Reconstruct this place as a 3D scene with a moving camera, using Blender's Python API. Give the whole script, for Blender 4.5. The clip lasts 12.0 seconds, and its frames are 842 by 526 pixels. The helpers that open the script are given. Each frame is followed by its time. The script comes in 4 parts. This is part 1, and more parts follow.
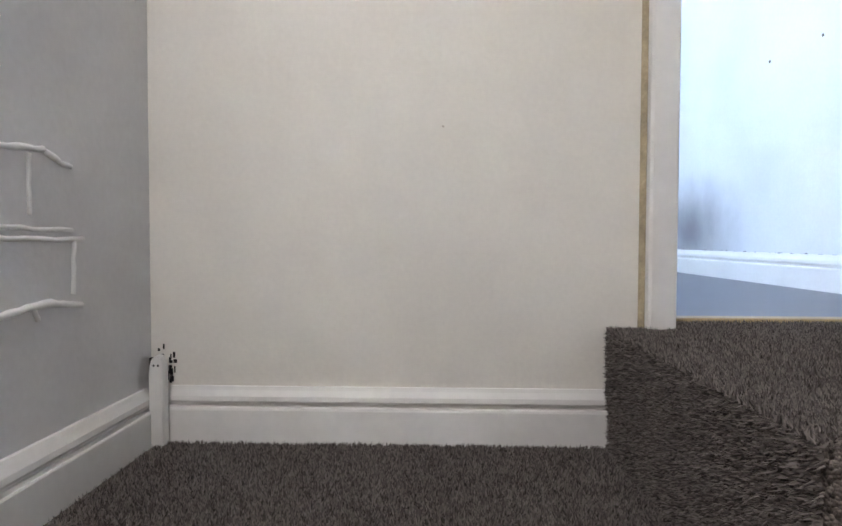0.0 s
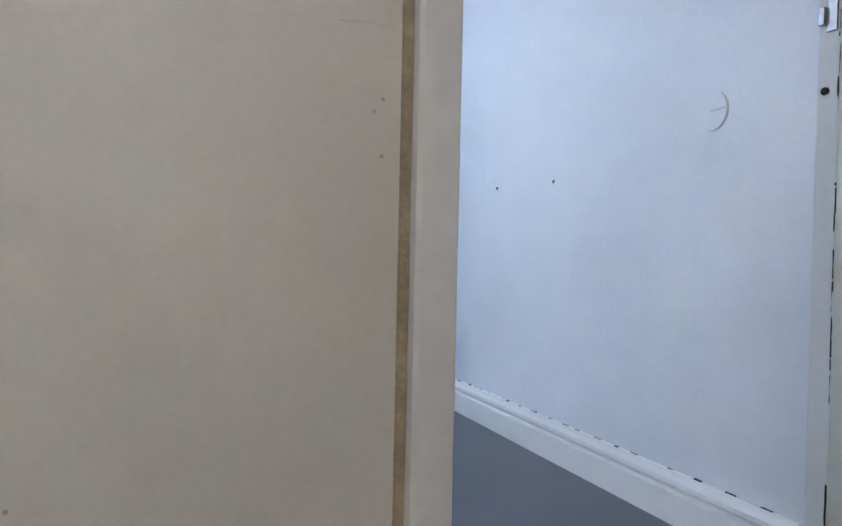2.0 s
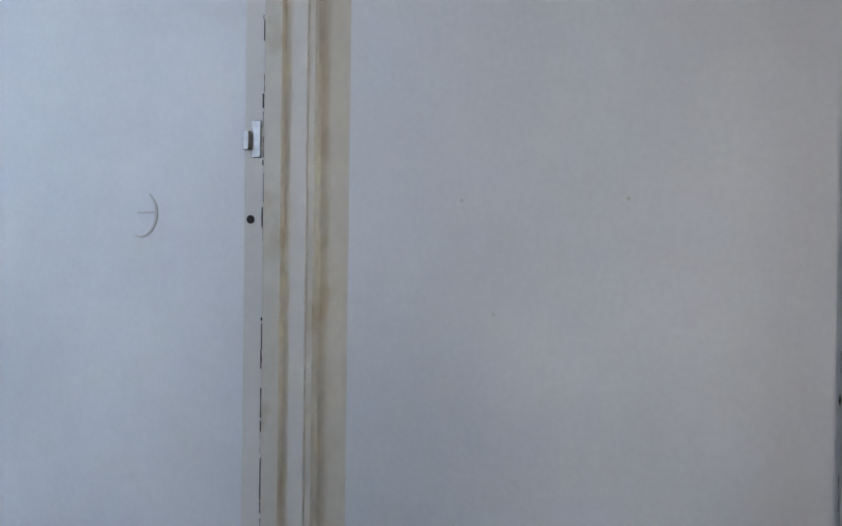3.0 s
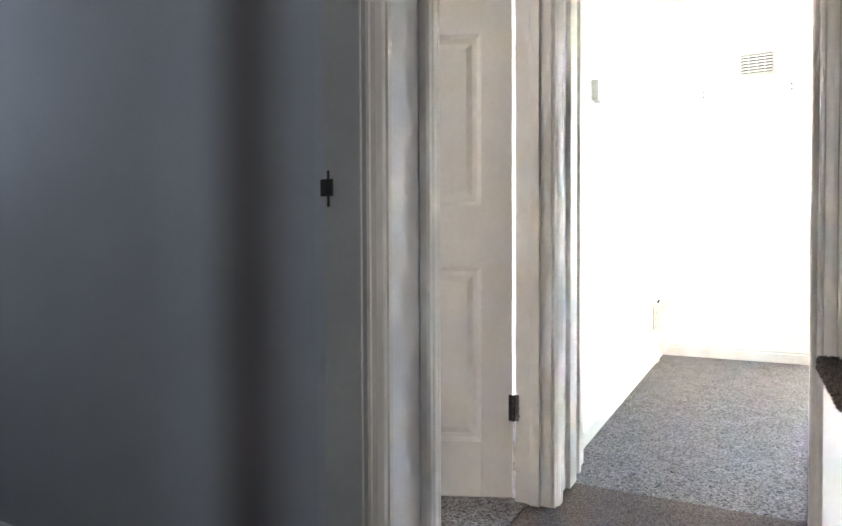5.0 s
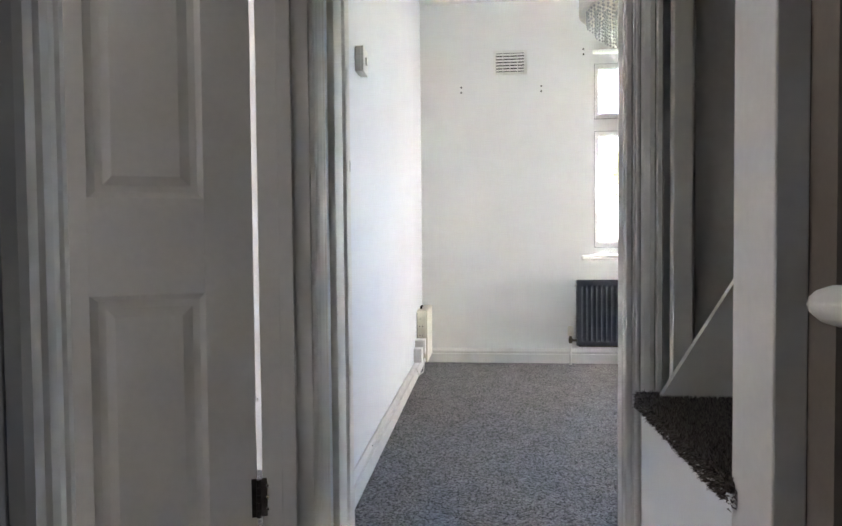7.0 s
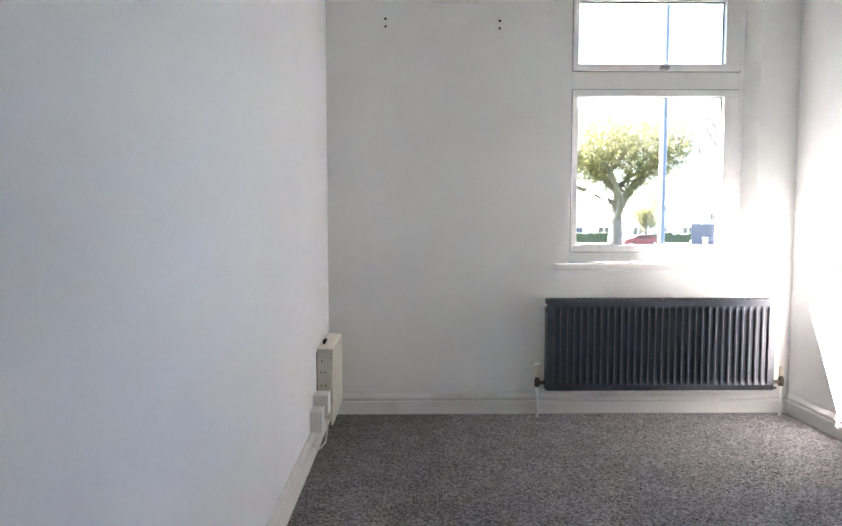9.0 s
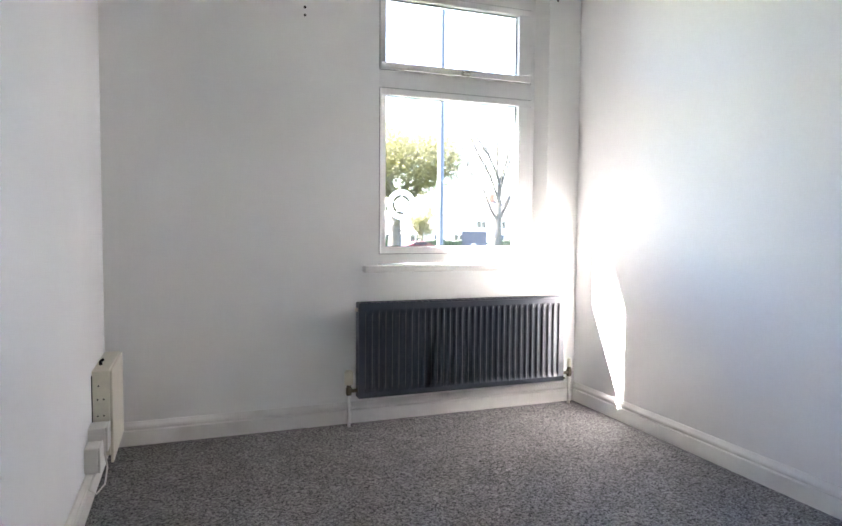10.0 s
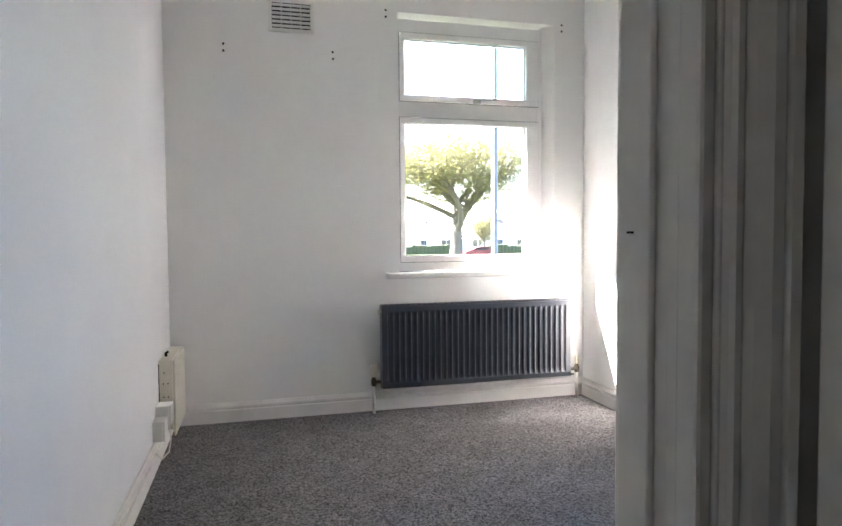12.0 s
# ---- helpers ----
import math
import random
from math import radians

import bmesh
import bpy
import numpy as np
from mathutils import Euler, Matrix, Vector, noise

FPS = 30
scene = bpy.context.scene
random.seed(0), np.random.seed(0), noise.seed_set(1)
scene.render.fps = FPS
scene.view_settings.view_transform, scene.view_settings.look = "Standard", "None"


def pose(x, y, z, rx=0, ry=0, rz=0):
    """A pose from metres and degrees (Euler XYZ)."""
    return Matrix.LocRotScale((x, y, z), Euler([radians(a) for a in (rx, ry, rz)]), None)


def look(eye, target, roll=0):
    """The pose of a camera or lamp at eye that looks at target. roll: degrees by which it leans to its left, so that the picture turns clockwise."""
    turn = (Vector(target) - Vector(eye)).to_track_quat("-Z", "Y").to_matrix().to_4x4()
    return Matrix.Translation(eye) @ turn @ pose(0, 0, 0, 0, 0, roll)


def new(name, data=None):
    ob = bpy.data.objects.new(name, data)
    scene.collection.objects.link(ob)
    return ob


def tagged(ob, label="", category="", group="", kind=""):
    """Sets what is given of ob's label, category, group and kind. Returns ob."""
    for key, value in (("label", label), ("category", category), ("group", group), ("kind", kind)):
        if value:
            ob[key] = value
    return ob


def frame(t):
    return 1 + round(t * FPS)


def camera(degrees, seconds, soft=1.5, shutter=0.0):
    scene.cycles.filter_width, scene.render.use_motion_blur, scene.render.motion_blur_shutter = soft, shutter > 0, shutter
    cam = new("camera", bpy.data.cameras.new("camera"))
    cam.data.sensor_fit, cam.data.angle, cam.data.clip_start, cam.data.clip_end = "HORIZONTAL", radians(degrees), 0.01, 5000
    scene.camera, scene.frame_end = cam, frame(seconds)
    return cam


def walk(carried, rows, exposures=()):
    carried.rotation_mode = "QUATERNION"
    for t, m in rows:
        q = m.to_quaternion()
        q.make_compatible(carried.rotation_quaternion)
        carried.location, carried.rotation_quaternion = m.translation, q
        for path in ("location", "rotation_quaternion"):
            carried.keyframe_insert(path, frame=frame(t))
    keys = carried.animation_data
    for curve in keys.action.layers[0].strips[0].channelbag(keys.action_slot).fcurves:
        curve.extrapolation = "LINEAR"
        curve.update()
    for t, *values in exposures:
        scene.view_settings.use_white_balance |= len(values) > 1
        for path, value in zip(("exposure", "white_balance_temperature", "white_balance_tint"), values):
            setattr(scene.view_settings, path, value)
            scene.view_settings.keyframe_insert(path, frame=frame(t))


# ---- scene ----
# ---------------------------------------------------------------- camera
LENS = 67.93
cam = camera(LENS, 12.0, soft=1.6)
PATH = [
    (0, (1.260, -4.545, 0.152), (1.330, -6.742, 0.073), 0.14),
    (0.3, (1.237, -4.645, 0.226), (1.310, -6.843, 0.188), -0.10),
    (0.5, (1.225, -4.707, 0.282), (1.298, -6.905, 0.220), -0.31),
    (1, (1.212, -4.843, 0.439), (1.257, -7.042, 0.377), -0.30),
    (1.5, (1.198, -4.962, 0.526), (1.025, -6.954, 0.483), 1.14),
    (2, (1.157, -5.046, 0.572), (0.343, -6.872, 0.540), 1.24),
    (2.3, (1.110, -5.106, 0.674), (-0.098, -6.701, 0.668), 1.25),
    (2.5, (1.067, -5.116, 0.712), (-0.318, -6.559, 0.718), 1.23),
    (2.7, (0.999, -5.114, 0.740), (-0.598, -6.318, 0.736), 0.88),
    (2.85, (0.974, -5.119, 0.790), (-0.772, -6.095, 0.778), 0.85),
    (3.0, (0.940, -5.124, 0.808), (-0.925, -5.846, 0.785), 0.80),
    (3.4, (0.840, -5.130, 0.812), (-1.140, -5.235, 0.775), 0.60),
    (4.3, (0.664, -5.112, 0.803), (-0.834, -3.788, 0.748), 0.20),
    (4.5, (0.643, -5.096, 0.814), (-0.667, -3.586, 0.770), -0.28),
    (5, (0.624, -5.074, 0.820), (-0.315, -3.309, 0.772), -0.25),
    (5.5, (0.530, -5.034, 0.828), (-0.003, -3.107, 0.772), -0.04),
    (6, (0.472, -5.002, 0.840), (0.211, -3.020, 0.784), -0.23),
    (6.5, (0.419, -4.858, 0.833), (0.213, -2.869, 0.776), -0.14),
    (6.7, (0.425, -4.721, 0.835), (0.221, -2.732, 0.779), -0.35),
    (8.3, (0.467, -3.453, 1.040), (0.291, -1.467, 0.887), -0.72),
    (8.5, (0.445, -3.341, 0.982), (0.294, -1.351, 0.858), -0.26),
    (9, (0.422, -3.121, 0.967), (0.449, -1.125, 0.837), -0.01),
    (9.5, (0.371, -2.988, 0.956), (0.786, -1.036, 0.833), 0.45),
    (10, (0.331, -2.922, 0.936), (1.032, -1.052, 0.830), 0.41),
    (10.5, (0.329, -2.927, 0.950), (1.143, -1.103, 0.841), 0.53),
    (11, (0.326, -2.978, 0.953), (1.167, -1.166, 0.853), 0.52),
    (11.5, (0.442, -3.183, 0.978), (1.197, -1.334, 0.874), 0.01),
    (12, (0.440, -3.394, 0.969), (0.946, -1.461, 0.880), -0.45),
]
TINT = 21
EXPOSURES = [(t, stops, kelvin, TINT) for t, stops, kelvin in (
    (0, 9.3, 6950), (0.5, 8.98, 6950), (1, 8.5, 6950), (1.5, 8.32, 7000), (2, 8.25, 7050), (2.5, 8.0, 7300), (2.7, 7.95, 7350),
    (4.3, 8.75, 7600), (4.5, 8.6, 7600), (5, 7.8, 7300), (5.5, 6.85, 7000), (6, 6.55, 6900), (6.5, 6.5, 6850), (8.3, 5.35, 6700), (9.5, 5.33, 6700), (10.5, 5.25, 6750), (12, 5.3, 6850))]
walk(cam, [(t, look(e, g, r)) for t, e, g, r in PATH], EXPOSURES)

# ---------------------------------------------------------------- light
SUN_WAY = Vector((1.0, -0.56, -1.11)).normalized()
world = bpy.data.worlds.new("sky")
scene.world = world
world.use_nodes = True
wn = world.node_tree
sky = wn.nodes.new("ShaderNodeTexSky")
sky.sky_type = "NISHITA"
sky.sun_disc = False
sky.dust_density = 0.2
sky.sun_elevation = math.asin(-SUN_WAY.z)
sky.sun_rotation = math.atan2(-SUN_WAY.x, -SUN_WAY.y)
wn.nodes["Background"].inputs["Strength"].default_value = 0.08
wn.links.new(sky.outputs["Color"], wn.nodes["Background"].inputs["Color"])
sun_data = bpy.data.lights.new("sun", "SUN")
sun_data.energy, sun_data.angle, sun_data.color = 5.0, radians(0.53), (1.0, 0.97, 0.93)
sun = new("sun", sun_data)
sun.matrix_world = look((0, 0, 0), SUN_WAY)


def area_lamp(name, eye, target, width, height, power, color):
    """Area lamp just inside a blocked wall opening, in place of sky light."""
    data = bpy.data.lights.new(name, "AREA")
    data.shape, data.size, data.size_y, data.energy, data.color = "RECTANGLE", width, height, power, color
    ob = new(name, data)
    ob.matrix_world = look(eye, target)
    return ob


SKY_BLUE = (0.50, 0.72, 1.0)
area_lamp("sky_light_bathroom", (1.93, -7.0, 1.5), (0.1, -6.7, 1.1), 0.85, 1.05, 0.087, SKY_BLUE)
area_lamp("sky_light_closet", (-1.83, -4.53, 1.55), (0, -4.53, 1.35), 0.42, 0.85, 0.0105, (0.60, 0.79, 1.0))
area_lamp("sky_light_back_bedroom", (-3.06, -3.2, 1.45), (0, -3.2, 1.2), 1.1, 1.1, 0.34, (1.0, 0.97, 0.90))
# No window is known here: added fill lamp to brighten the stair walls
area_lamp("fill_light_stairwell", (1.77, -4.25, 1.25), (0.9, -5.6, -0.1), 0.5, 0.6, 0.040, (0.89, 0.96, 1.0))

# ---------------------------------------------------------------- materials
def material(name, color, rough=0.6, metal=0.0, var=0.08, scale=6.0, grain=180.0, bump=0.15, depth=0.002, stain=None, stain_scale=1.3,
             stain_low=0.55, stain_high=0.8, spec=0.5):
    """Base colour with two scales of variation, fine relief, and stains of their own shape."""
    m = bpy.data.materials.new(name)
    m.use_nodes = True
    n, l = m.node_tree.nodes, m.node_tree.links
    b = n["Principled BSDF"]
    b.inputs["Roughness"].default_value, b.inputs["Metallic"].default_value = rough, metal
    b.inputs["Specular IOR Level"].default_value = spec
    co = n.new("ShaderNodeTexCoord")
    big, fine = n.new("ShaderNodeTexNoise"), n.new("ShaderNodeTexNoise")
    big.inputs["Scale"].default_value, big.inputs["Detail"].default_value = scale, 5
    fine.inputs["Scale"].default_value, fine.inputs["Detail"].default_value = grain, 3
    geo = n.new("ShaderNodeNewGeometry")
    for t in (big, fine):
        l.new(geo.outputs["Position"], t.inputs["Vector"])
    ramp = n.new("ShaderNodeMapRange")
    ramp.inputs["From Min"].default_value, ramp.inputs["From Max"].default_value = 0.3, 0.7
    ramp.inputs["To Min"].default_value, ramp.inputs["To Max"].default_value = 1 - var, 1 + var * 0.5
    l.new(big.outputs["Fac"], ramp.inputs["Value"])
    ramp2 = n.new("ShaderNodeMapRange")
    ramp2.inputs["From Min"].default_value, ramp2.inputs["From Max"].default_value = 0.3, 0.7
    ramp2.inputs["To Min"].default_value, ramp2.inputs["To Max"].default_value = 1 - var * 0.5, 1 + var * 0.4
    l.new(fine.outputs["Fac"], ramp2.inputs["Value"])
    mul = n.new("ShaderNodeMath")
    mul.operation = "MULTIPLY"
    l.new(ramp.outputs[0], mul.inputs[0])
    l.new(ramp2.outputs[0], mul.inputs[1])
    scaled = n.new("ShaderNodeVectorMath")
    scaled.operation = "SCALE"
    l.new(mul.outputs[0], scaled.inputs["Scale"])
    if stain:
        mix, blot = n.new("ShaderNodeMix"), n.new("ShaderNodeTexNoise")
        mix.data_type = "RGBA"
        blot.inputs["Scale"].default_value, blot.inputs["Detail"].default_value = stain_scale, 6
        l.new(geo.outputs["Position"], blot.inputs["Vector"])
        cut = n.new("ShaderNodeMapRange")
        cut.inputs["From Min"].default_value, cut.inputs["From Max"].default_value = stain_low, stain_high
        l.new(blot.outputs["Fac"], cut.inputs["Value"])
        l.new(cut.outputs[0], mix.inputs["Factor"])
        mix.inputs["A"].default_value, mix.inputs["B"].default_value = (*color, 1), (*stain, 1)
        l.new(mix.outputs["Result"], scaled.inputs[0])
    else:
        scaled.inputs[0].default_value = color
    l.new(scaled.outputs[0], b.inputs["Base Color"])
    bp = n.new("ShaderNodeBump")
    bp.inputs["Strength"].default_value, bp.inputs["Distance"].default_value = bump, depth
    l.new(fine.outputs["Fac"], bp.inputs["Height"])
    l.new(bp.outputs["Normal"], b.inputs["Normal"])
    return m


def carpet_material(name, dark, light, scale=260.0, strength=0.9, warm=None):
    m = bpy.data.materials.new(name)
    m.use_nodes = True
    n, l = m.node_tree.nodes, m.node_tree.links
    b = n["Principled BSDF"]
    b.inputs["Roughness"].default_value, b.inputs["Specular IOR Level"].default_value = 0.95, 0.1
    geo = n.new("ShaderNodeNewGeometry")
    vor, noi, mott = n.new("ShaderNodeTexVoronoi"), n.new("ShaderNodeTexNoise"), n.new("ShaderNodeTexNoise")
    vor.inputs["Scale"].default_value = scale
    noi.inputs["Scale"].default_value, noi.inputs["Detail"].default_value = scale * 0.35, 6
    mott.inputs["Scale"].default_value, mott.inputs["Detail"].default_value = 9.0, 5
    for t in (vor, noi, mott):
        l.new(geo.outputs["Position"], t.inputs["Vector"])
    add = n.new("ShaderNodeMath")
    add.operation = "ADD"
    sepc = n.new("ShaderNodeSeparateColor")
    l.new(vor.outputs["Color"], sepc.inputs[0])
    l.new(sepc.outputs[0], add.inputs[0])
    l.new(noi.outputs["Fac"], add.inputs[1])
    rng = n.new("ShaderNodeMapRange")
    rng.inputs["From Min"].default_value, rng.inputs["From Max"].default_value = 0.45, 1.45
    l.new(add.outputs[0], rng.inputs["Value"])
    mix = n.new("ShaderNodeMix")
    mix.data_type = "RGBA"
    mix.inputs["A"].default_value, mix.inputs["B"].default_value = (*dark, 1), (*light, 1)
    l.new(rng.outputs[0], mix.inputs["Factor"])
    mr = n.new("ShaderNodeMapRange")
    mr.inputs["From Min"].default_value, mr.inputs["From Max"].default_value = 0.3, 0.7
    mr.inputs["To Min"].default_value, mr.inputs["To Max"].default_value = 0.86, 1.1
    l.new(mott.outputs["Fac"], mr.inputs["Value"])
    sc = n.new("ShaderNodeVectorMath")
    sc.operation = "SCALE"
    l.new(mix.outputs["Result"], sc.inputs[0])
    l.new(mr.outputs[0], sc.inputs["Scale"])
    l.new(sc.outputs[0], b.inputs["Base Color"])
    bp = n.new("ShaderNodeBump")
    bp.inputs["Strength"].default_value, bp.inputs["Distance"].default_value = strength, 0.004
    l.new(vor.outputs["Distance"], bp.inputs["Height"])
    bp.invert = True
    l.new(bp.outputs["Normal"], b.inputs["Normal"])
    return m


def glass_material(name):
    m = bpy.data.materials.new(name)
    m.use_nodes = True
    n, l = m.node_tree.nodes, m.node_tree.links
    b = n["Principled BSDF"]
    b.inputs["Base Color"].default_value = (0.97, 0.99, 0.98, 1)
    b.inputs["Roughness"].default_value, b.inputs["Transmission Weight"].default_value, b.inputs["IOR"].default_value = 0.0, 1.0, 1.45
    return m


def clear_sheet(name):
    """A thin clear pane: light passes straight, with a weak mirror on top."""
    m = bpy.data.materials.new(name)
    m.use_nodes = True
    n, l = m.node_tree.nodes, m.node_tree.links
    n.remove(n["Principled BSDF"])
    tr, gl, mx, fr = n.new("ShaderNodeBsdfTransparent"), n.new("ShaderNodeBsdfGlossy"), n.new("ShaderNodeMixShader"), n.new("ShaderNodeFresnel")
    tr.inputs["Color"].default_value = (0.93, 0.95, 0.94, 1)
    gl.inputs["Roughness"].default_value = 0.02
    fr.inputs["IOR"].default_value = 1.4
    l.new(fr.outputs[0], mx.inputs[0])
    l.new(tr.outputs[0], mx.inputs[1])
    l.new(gl.outputs[0], mx.inputs[2])
    l.new(mx.outputs[0], n["Material Output"].inputs["Surface"])
    return m


M = {}
M["wall"] = material("white_emulsion", (0.88, 0.88, 0.865), 0.72, var=0.035, scale=2.2, grain=140, bump=0.12, stain=(0.81, 0.805, 0.78), stain_scale=1.1, stain_low=0.5, stain_high=0.95)
# Darker, cooler copy of the white paint: the left wall's light falloff as colour
M["dimmed_wall"] = material("dimmed_white_emulsion", (0.765, 0.78, 0.795), 0.72, var=0.035, scale=2.2, grain=140, bump=0.12, stain=(0.71, 0.72, 0.725), stain_scale=1.1, stain_low=0.5, stain_high=0.95)
M["cream"] = material("yellowed_emulsion", (0.70, 0.665, 0.60), 0.6, var=0.05, scale=1.6, grain=120, bump=0.15, stain=(0.62, 0.57, 0.47), stain_scale=1.4, stain_low=0.45, stain_high=0.85)
M["grey_wall"] = material("pale_grey_emulsion", (0.62, 0.61, 0.60), 0.7, var=0.06, scale=3.0, grain=90, bump=0.25, stain=(0.52, 0.51, 0.49), stain_scale=3.0, stain_low=0.55, stain_high=0.9)
M["bath_wall"] = material("scuffed_white_wall", (0.74, 0.76, 0.78), 0.55, var=0.05, scale=2.0, grain=110, bump=0.15, stain=(0.63, 0.65, 0.67), stain_scale=1.9, stain_low=0.5, stain_high=0.9)
# The unlit stair wall's shade is put into this dark base colour
M["hall_shade"] = material("stair_wall_shade", (0.18, 0.152, 0.125), 0.85, var=0.06, scale=3, grain=100, bump=0.2)
M["ceiling"] = material("ceiling_white", (0.87, 0.87, 0.86), 0.85, var=0.03, scale=3, grain=150, bump=0.2)
M["gloss"] = material("aged_gloss_paint", (0.72, 0.70, 0.66), 0.55, spec=0.22, var=0.05, scale=5, grain=60, bump=0.08, depth=0.0008, stain=(0.66, 0.62, 0.54), stain_scale=3.0, stain_low=0.6, stain_high=0.85)
M["cream_gloss"] = material("yellowed_gloss_paint", (0.66, 0.62, 0.54), 0.5, spec=0.3, var=0.06, scale=5, grain=70, bump=0.15, depth=0.001, stain=(0.50, 0.42, 0.28), stain_scale=9.0, stain_low=0.58, stain_high=0.8)
M["brown_speck"] = material("faint_brown_speck", (0.50, 0.44, 0.37), 0.8, var=0.2, scale=30)
M["dirt_line"] = material("yellow_filler_line", (0.40, 0.325, 0.21), 0.8, var=0.3, scale=30, grain=200, bump=0.4)
M["skirt"] = material("white_skirting_paint", (0.78, 0.77, 0.74), 0.38, var=0.04, scale=7, grain=80, bump=0.1, depth=0.001, stain=(0.66, 0.63, 0.57), stain_scale=5.0, stain_low=0.62, stain_high=0.9)
M["sill_paint"] = material("window_board_paint", (0.78, 0.77, 0.74), 0.55, var=0.04, scale=7, grain=80, bump=0.1, depth=0.0004, spec=0.3)
M["upvc"] = material("white_upvc", (0.84, 0.84, 0.83), 0.55, spec=0.25, var=0.02, scale=8, grain=60, bump=0.03, depth=0.0005)
M["seal"] = material("black_rubber_seal", (0.03, 0.03, 0.03), 0.6, var=0.1)
M["shadow_gap"] = material("sash_shadow_grey", (0.26, 0.26, 0.26), 0.7, var=0.1)
M["rad"] = material("anthracite_enamel", (0.044, 0.053, 0.069), 0.30, var=0.06, scale=10, grain=90, bump=0.05, depth=0.0006)
M["chrome"] = material("worn_chrome", (0.62, 0.61, 0.58), 0.22, 1.0, var=0.1, scale=40, grain=300, bump=0.1, depth=0.0005)
M["dull_steel"] = material("dulled_steel", (0.30, 0.29, 0.28), 0.42, 1.0, var=0.2, scale=60, grain=300, bump=0.1, depth=0.0005)
M["brass"] = material("tarnished_brass", (0.13, 0.11, 0.08), 0.5, 1.0, var=0.2, scale=50, grain=300)
M["iron"] = material("blackened_iron", (0.045, 0.04, 0.038), 0.5, 0.6, var=0.3, scale=60, grain=300)
M["plastic"] = material("white_plastic", (0.80, 0.79, 0.75), 0.35, var=0.03, scale=20, grain=80, bump=0.03, depth=0.0005)
M["old_plastic"] = material("ivory_plastic", (0.74, 0.70, 0.59), 0.4, var=0.05, scale=20, grain=80, bump=0.05, depth=0.0005)
M["hole"] = material("dark_hole", (0.02, 0.018, 0.016), 0.9, var=0.2)
M["carpet"] = carpet_material("grey_loop_carpet", (0.045, 0.044, 0.046), (0.31, 0.302, 0.30), 190.0, 0.9)
M["shag"] = carpet_material("brown_grey_carpet", (0.045, 0.036, 0.031), (0.20, 0.17, 0.15), 320.0)
M["vinyl"] = material("slate_blue_vinyl", (0.115, 0.12, 0.14), 0.38, var=0.08, scale=3, grain=120, bump=0.08, depth=0.0006)
M["dark_vinyl"] = material("charcoal_vinyl", (0.045, 0.047, 0.055), 0.4, var=0.08, scale=3, grain=120, bump=0.08, depth=0.0006)
M["oak_strip"] = material("pale_wood_threshold", (0.45, 0.31, 0.15), 0.45, var=0.15, scale=30, grain=200)
M["shade"] = material("cream_lampshade_cloth", (0.66, 0.62, 0.55), 0.85, var=0.05, scale=20, grain=700, bump=0.4, depth=0.0006)
M["crystal"] = glass_material("clear_crystal")
M["crystal"].node_tree.nodes["Principled BSDF"].inputs["Transmission Weight"].default_value = 0.55
M["frosted"] = glass_material("frosted_clear_plastic")
M["frosted"].node_tree.nodes["Principled BSDF"].inputs["Roughness"].default_value = 0.45
M["pane"] = clear_sheet("window_glass")
M["ply"] = material("painted_board", (0.60, 0.58, 0.55), 0.5, var=0.07, scale=4, grain=60, bump=0.2)
M["asphalt"] = material("asphalt", (0.055, 0.055, 0.056), 0.85, var=0.2, scale=1.2, grain=40, bump=0.4)
M["grass"] = material("verge_grass", (0.045, 0.065, 0.022), 0.9, var=0.4, scale=0.6, grain=9, bump=0.5, depth=0.03)
M["bark"] = material("oak_bark", (0.075, 0.066, 0.058), 0.9, var=0.35, scale=4, grain=20, bump=0.8, depth=0.03)
# Darkened so the outer sill bounces less sun onto the bedroom wall
M["sill_outer"] = material("dark_sill", (0.15, 0.145, 0.138), 0.8, var=0.12, scale=5, grain=60, depth=0.0005, spec=0.2)
M["render_white"] = material("white_render", (0.62, 0.60, 0.57), 0.8, var=0.08, scale=1.0, grain=20)
M["roof_tile"] = material("brown_roof_tile", (0.09, 0.074, 0.066), 0.85, var=0.25, scale=2.0, grain=14)
M["brick_out"] = material("red_brick_wall", (0.26, 0.13, 0.09), 0.85, var=0.2, scale=3.0, grain=30)
M["dark_glass"] = material("window_dark_glass", (0.015, 0.018, 0.022), 0.25, var=0.1)
M["pole"] = material("painted_steel_post", (0.045, 0.055, 0.065), 0.5, 0.2, var=0.1)
M["car_red"] = material("red_car_paint", (0.12, 0.018, 0.02), 0.35, var=0.02)
M["car_white"] = material("white_car_paint", (0.75, 0.75, 0.76), 0.2, var=0.02)
M["tyre"] = material("tyre_rubber", (0.02, 0.02, 0.02), 0.8, var=0.1)
M["sign_blue"] = material("navy_sign_paint", (0.008, 0.014, 0.04), 0.4, var=0.05)
M["hedge"] = material("hedge_leaf", (0.026, 0.038, 0.015), 0.8, var=0.4, scale=3, grain=20, bump=0.6, depth=0.03)


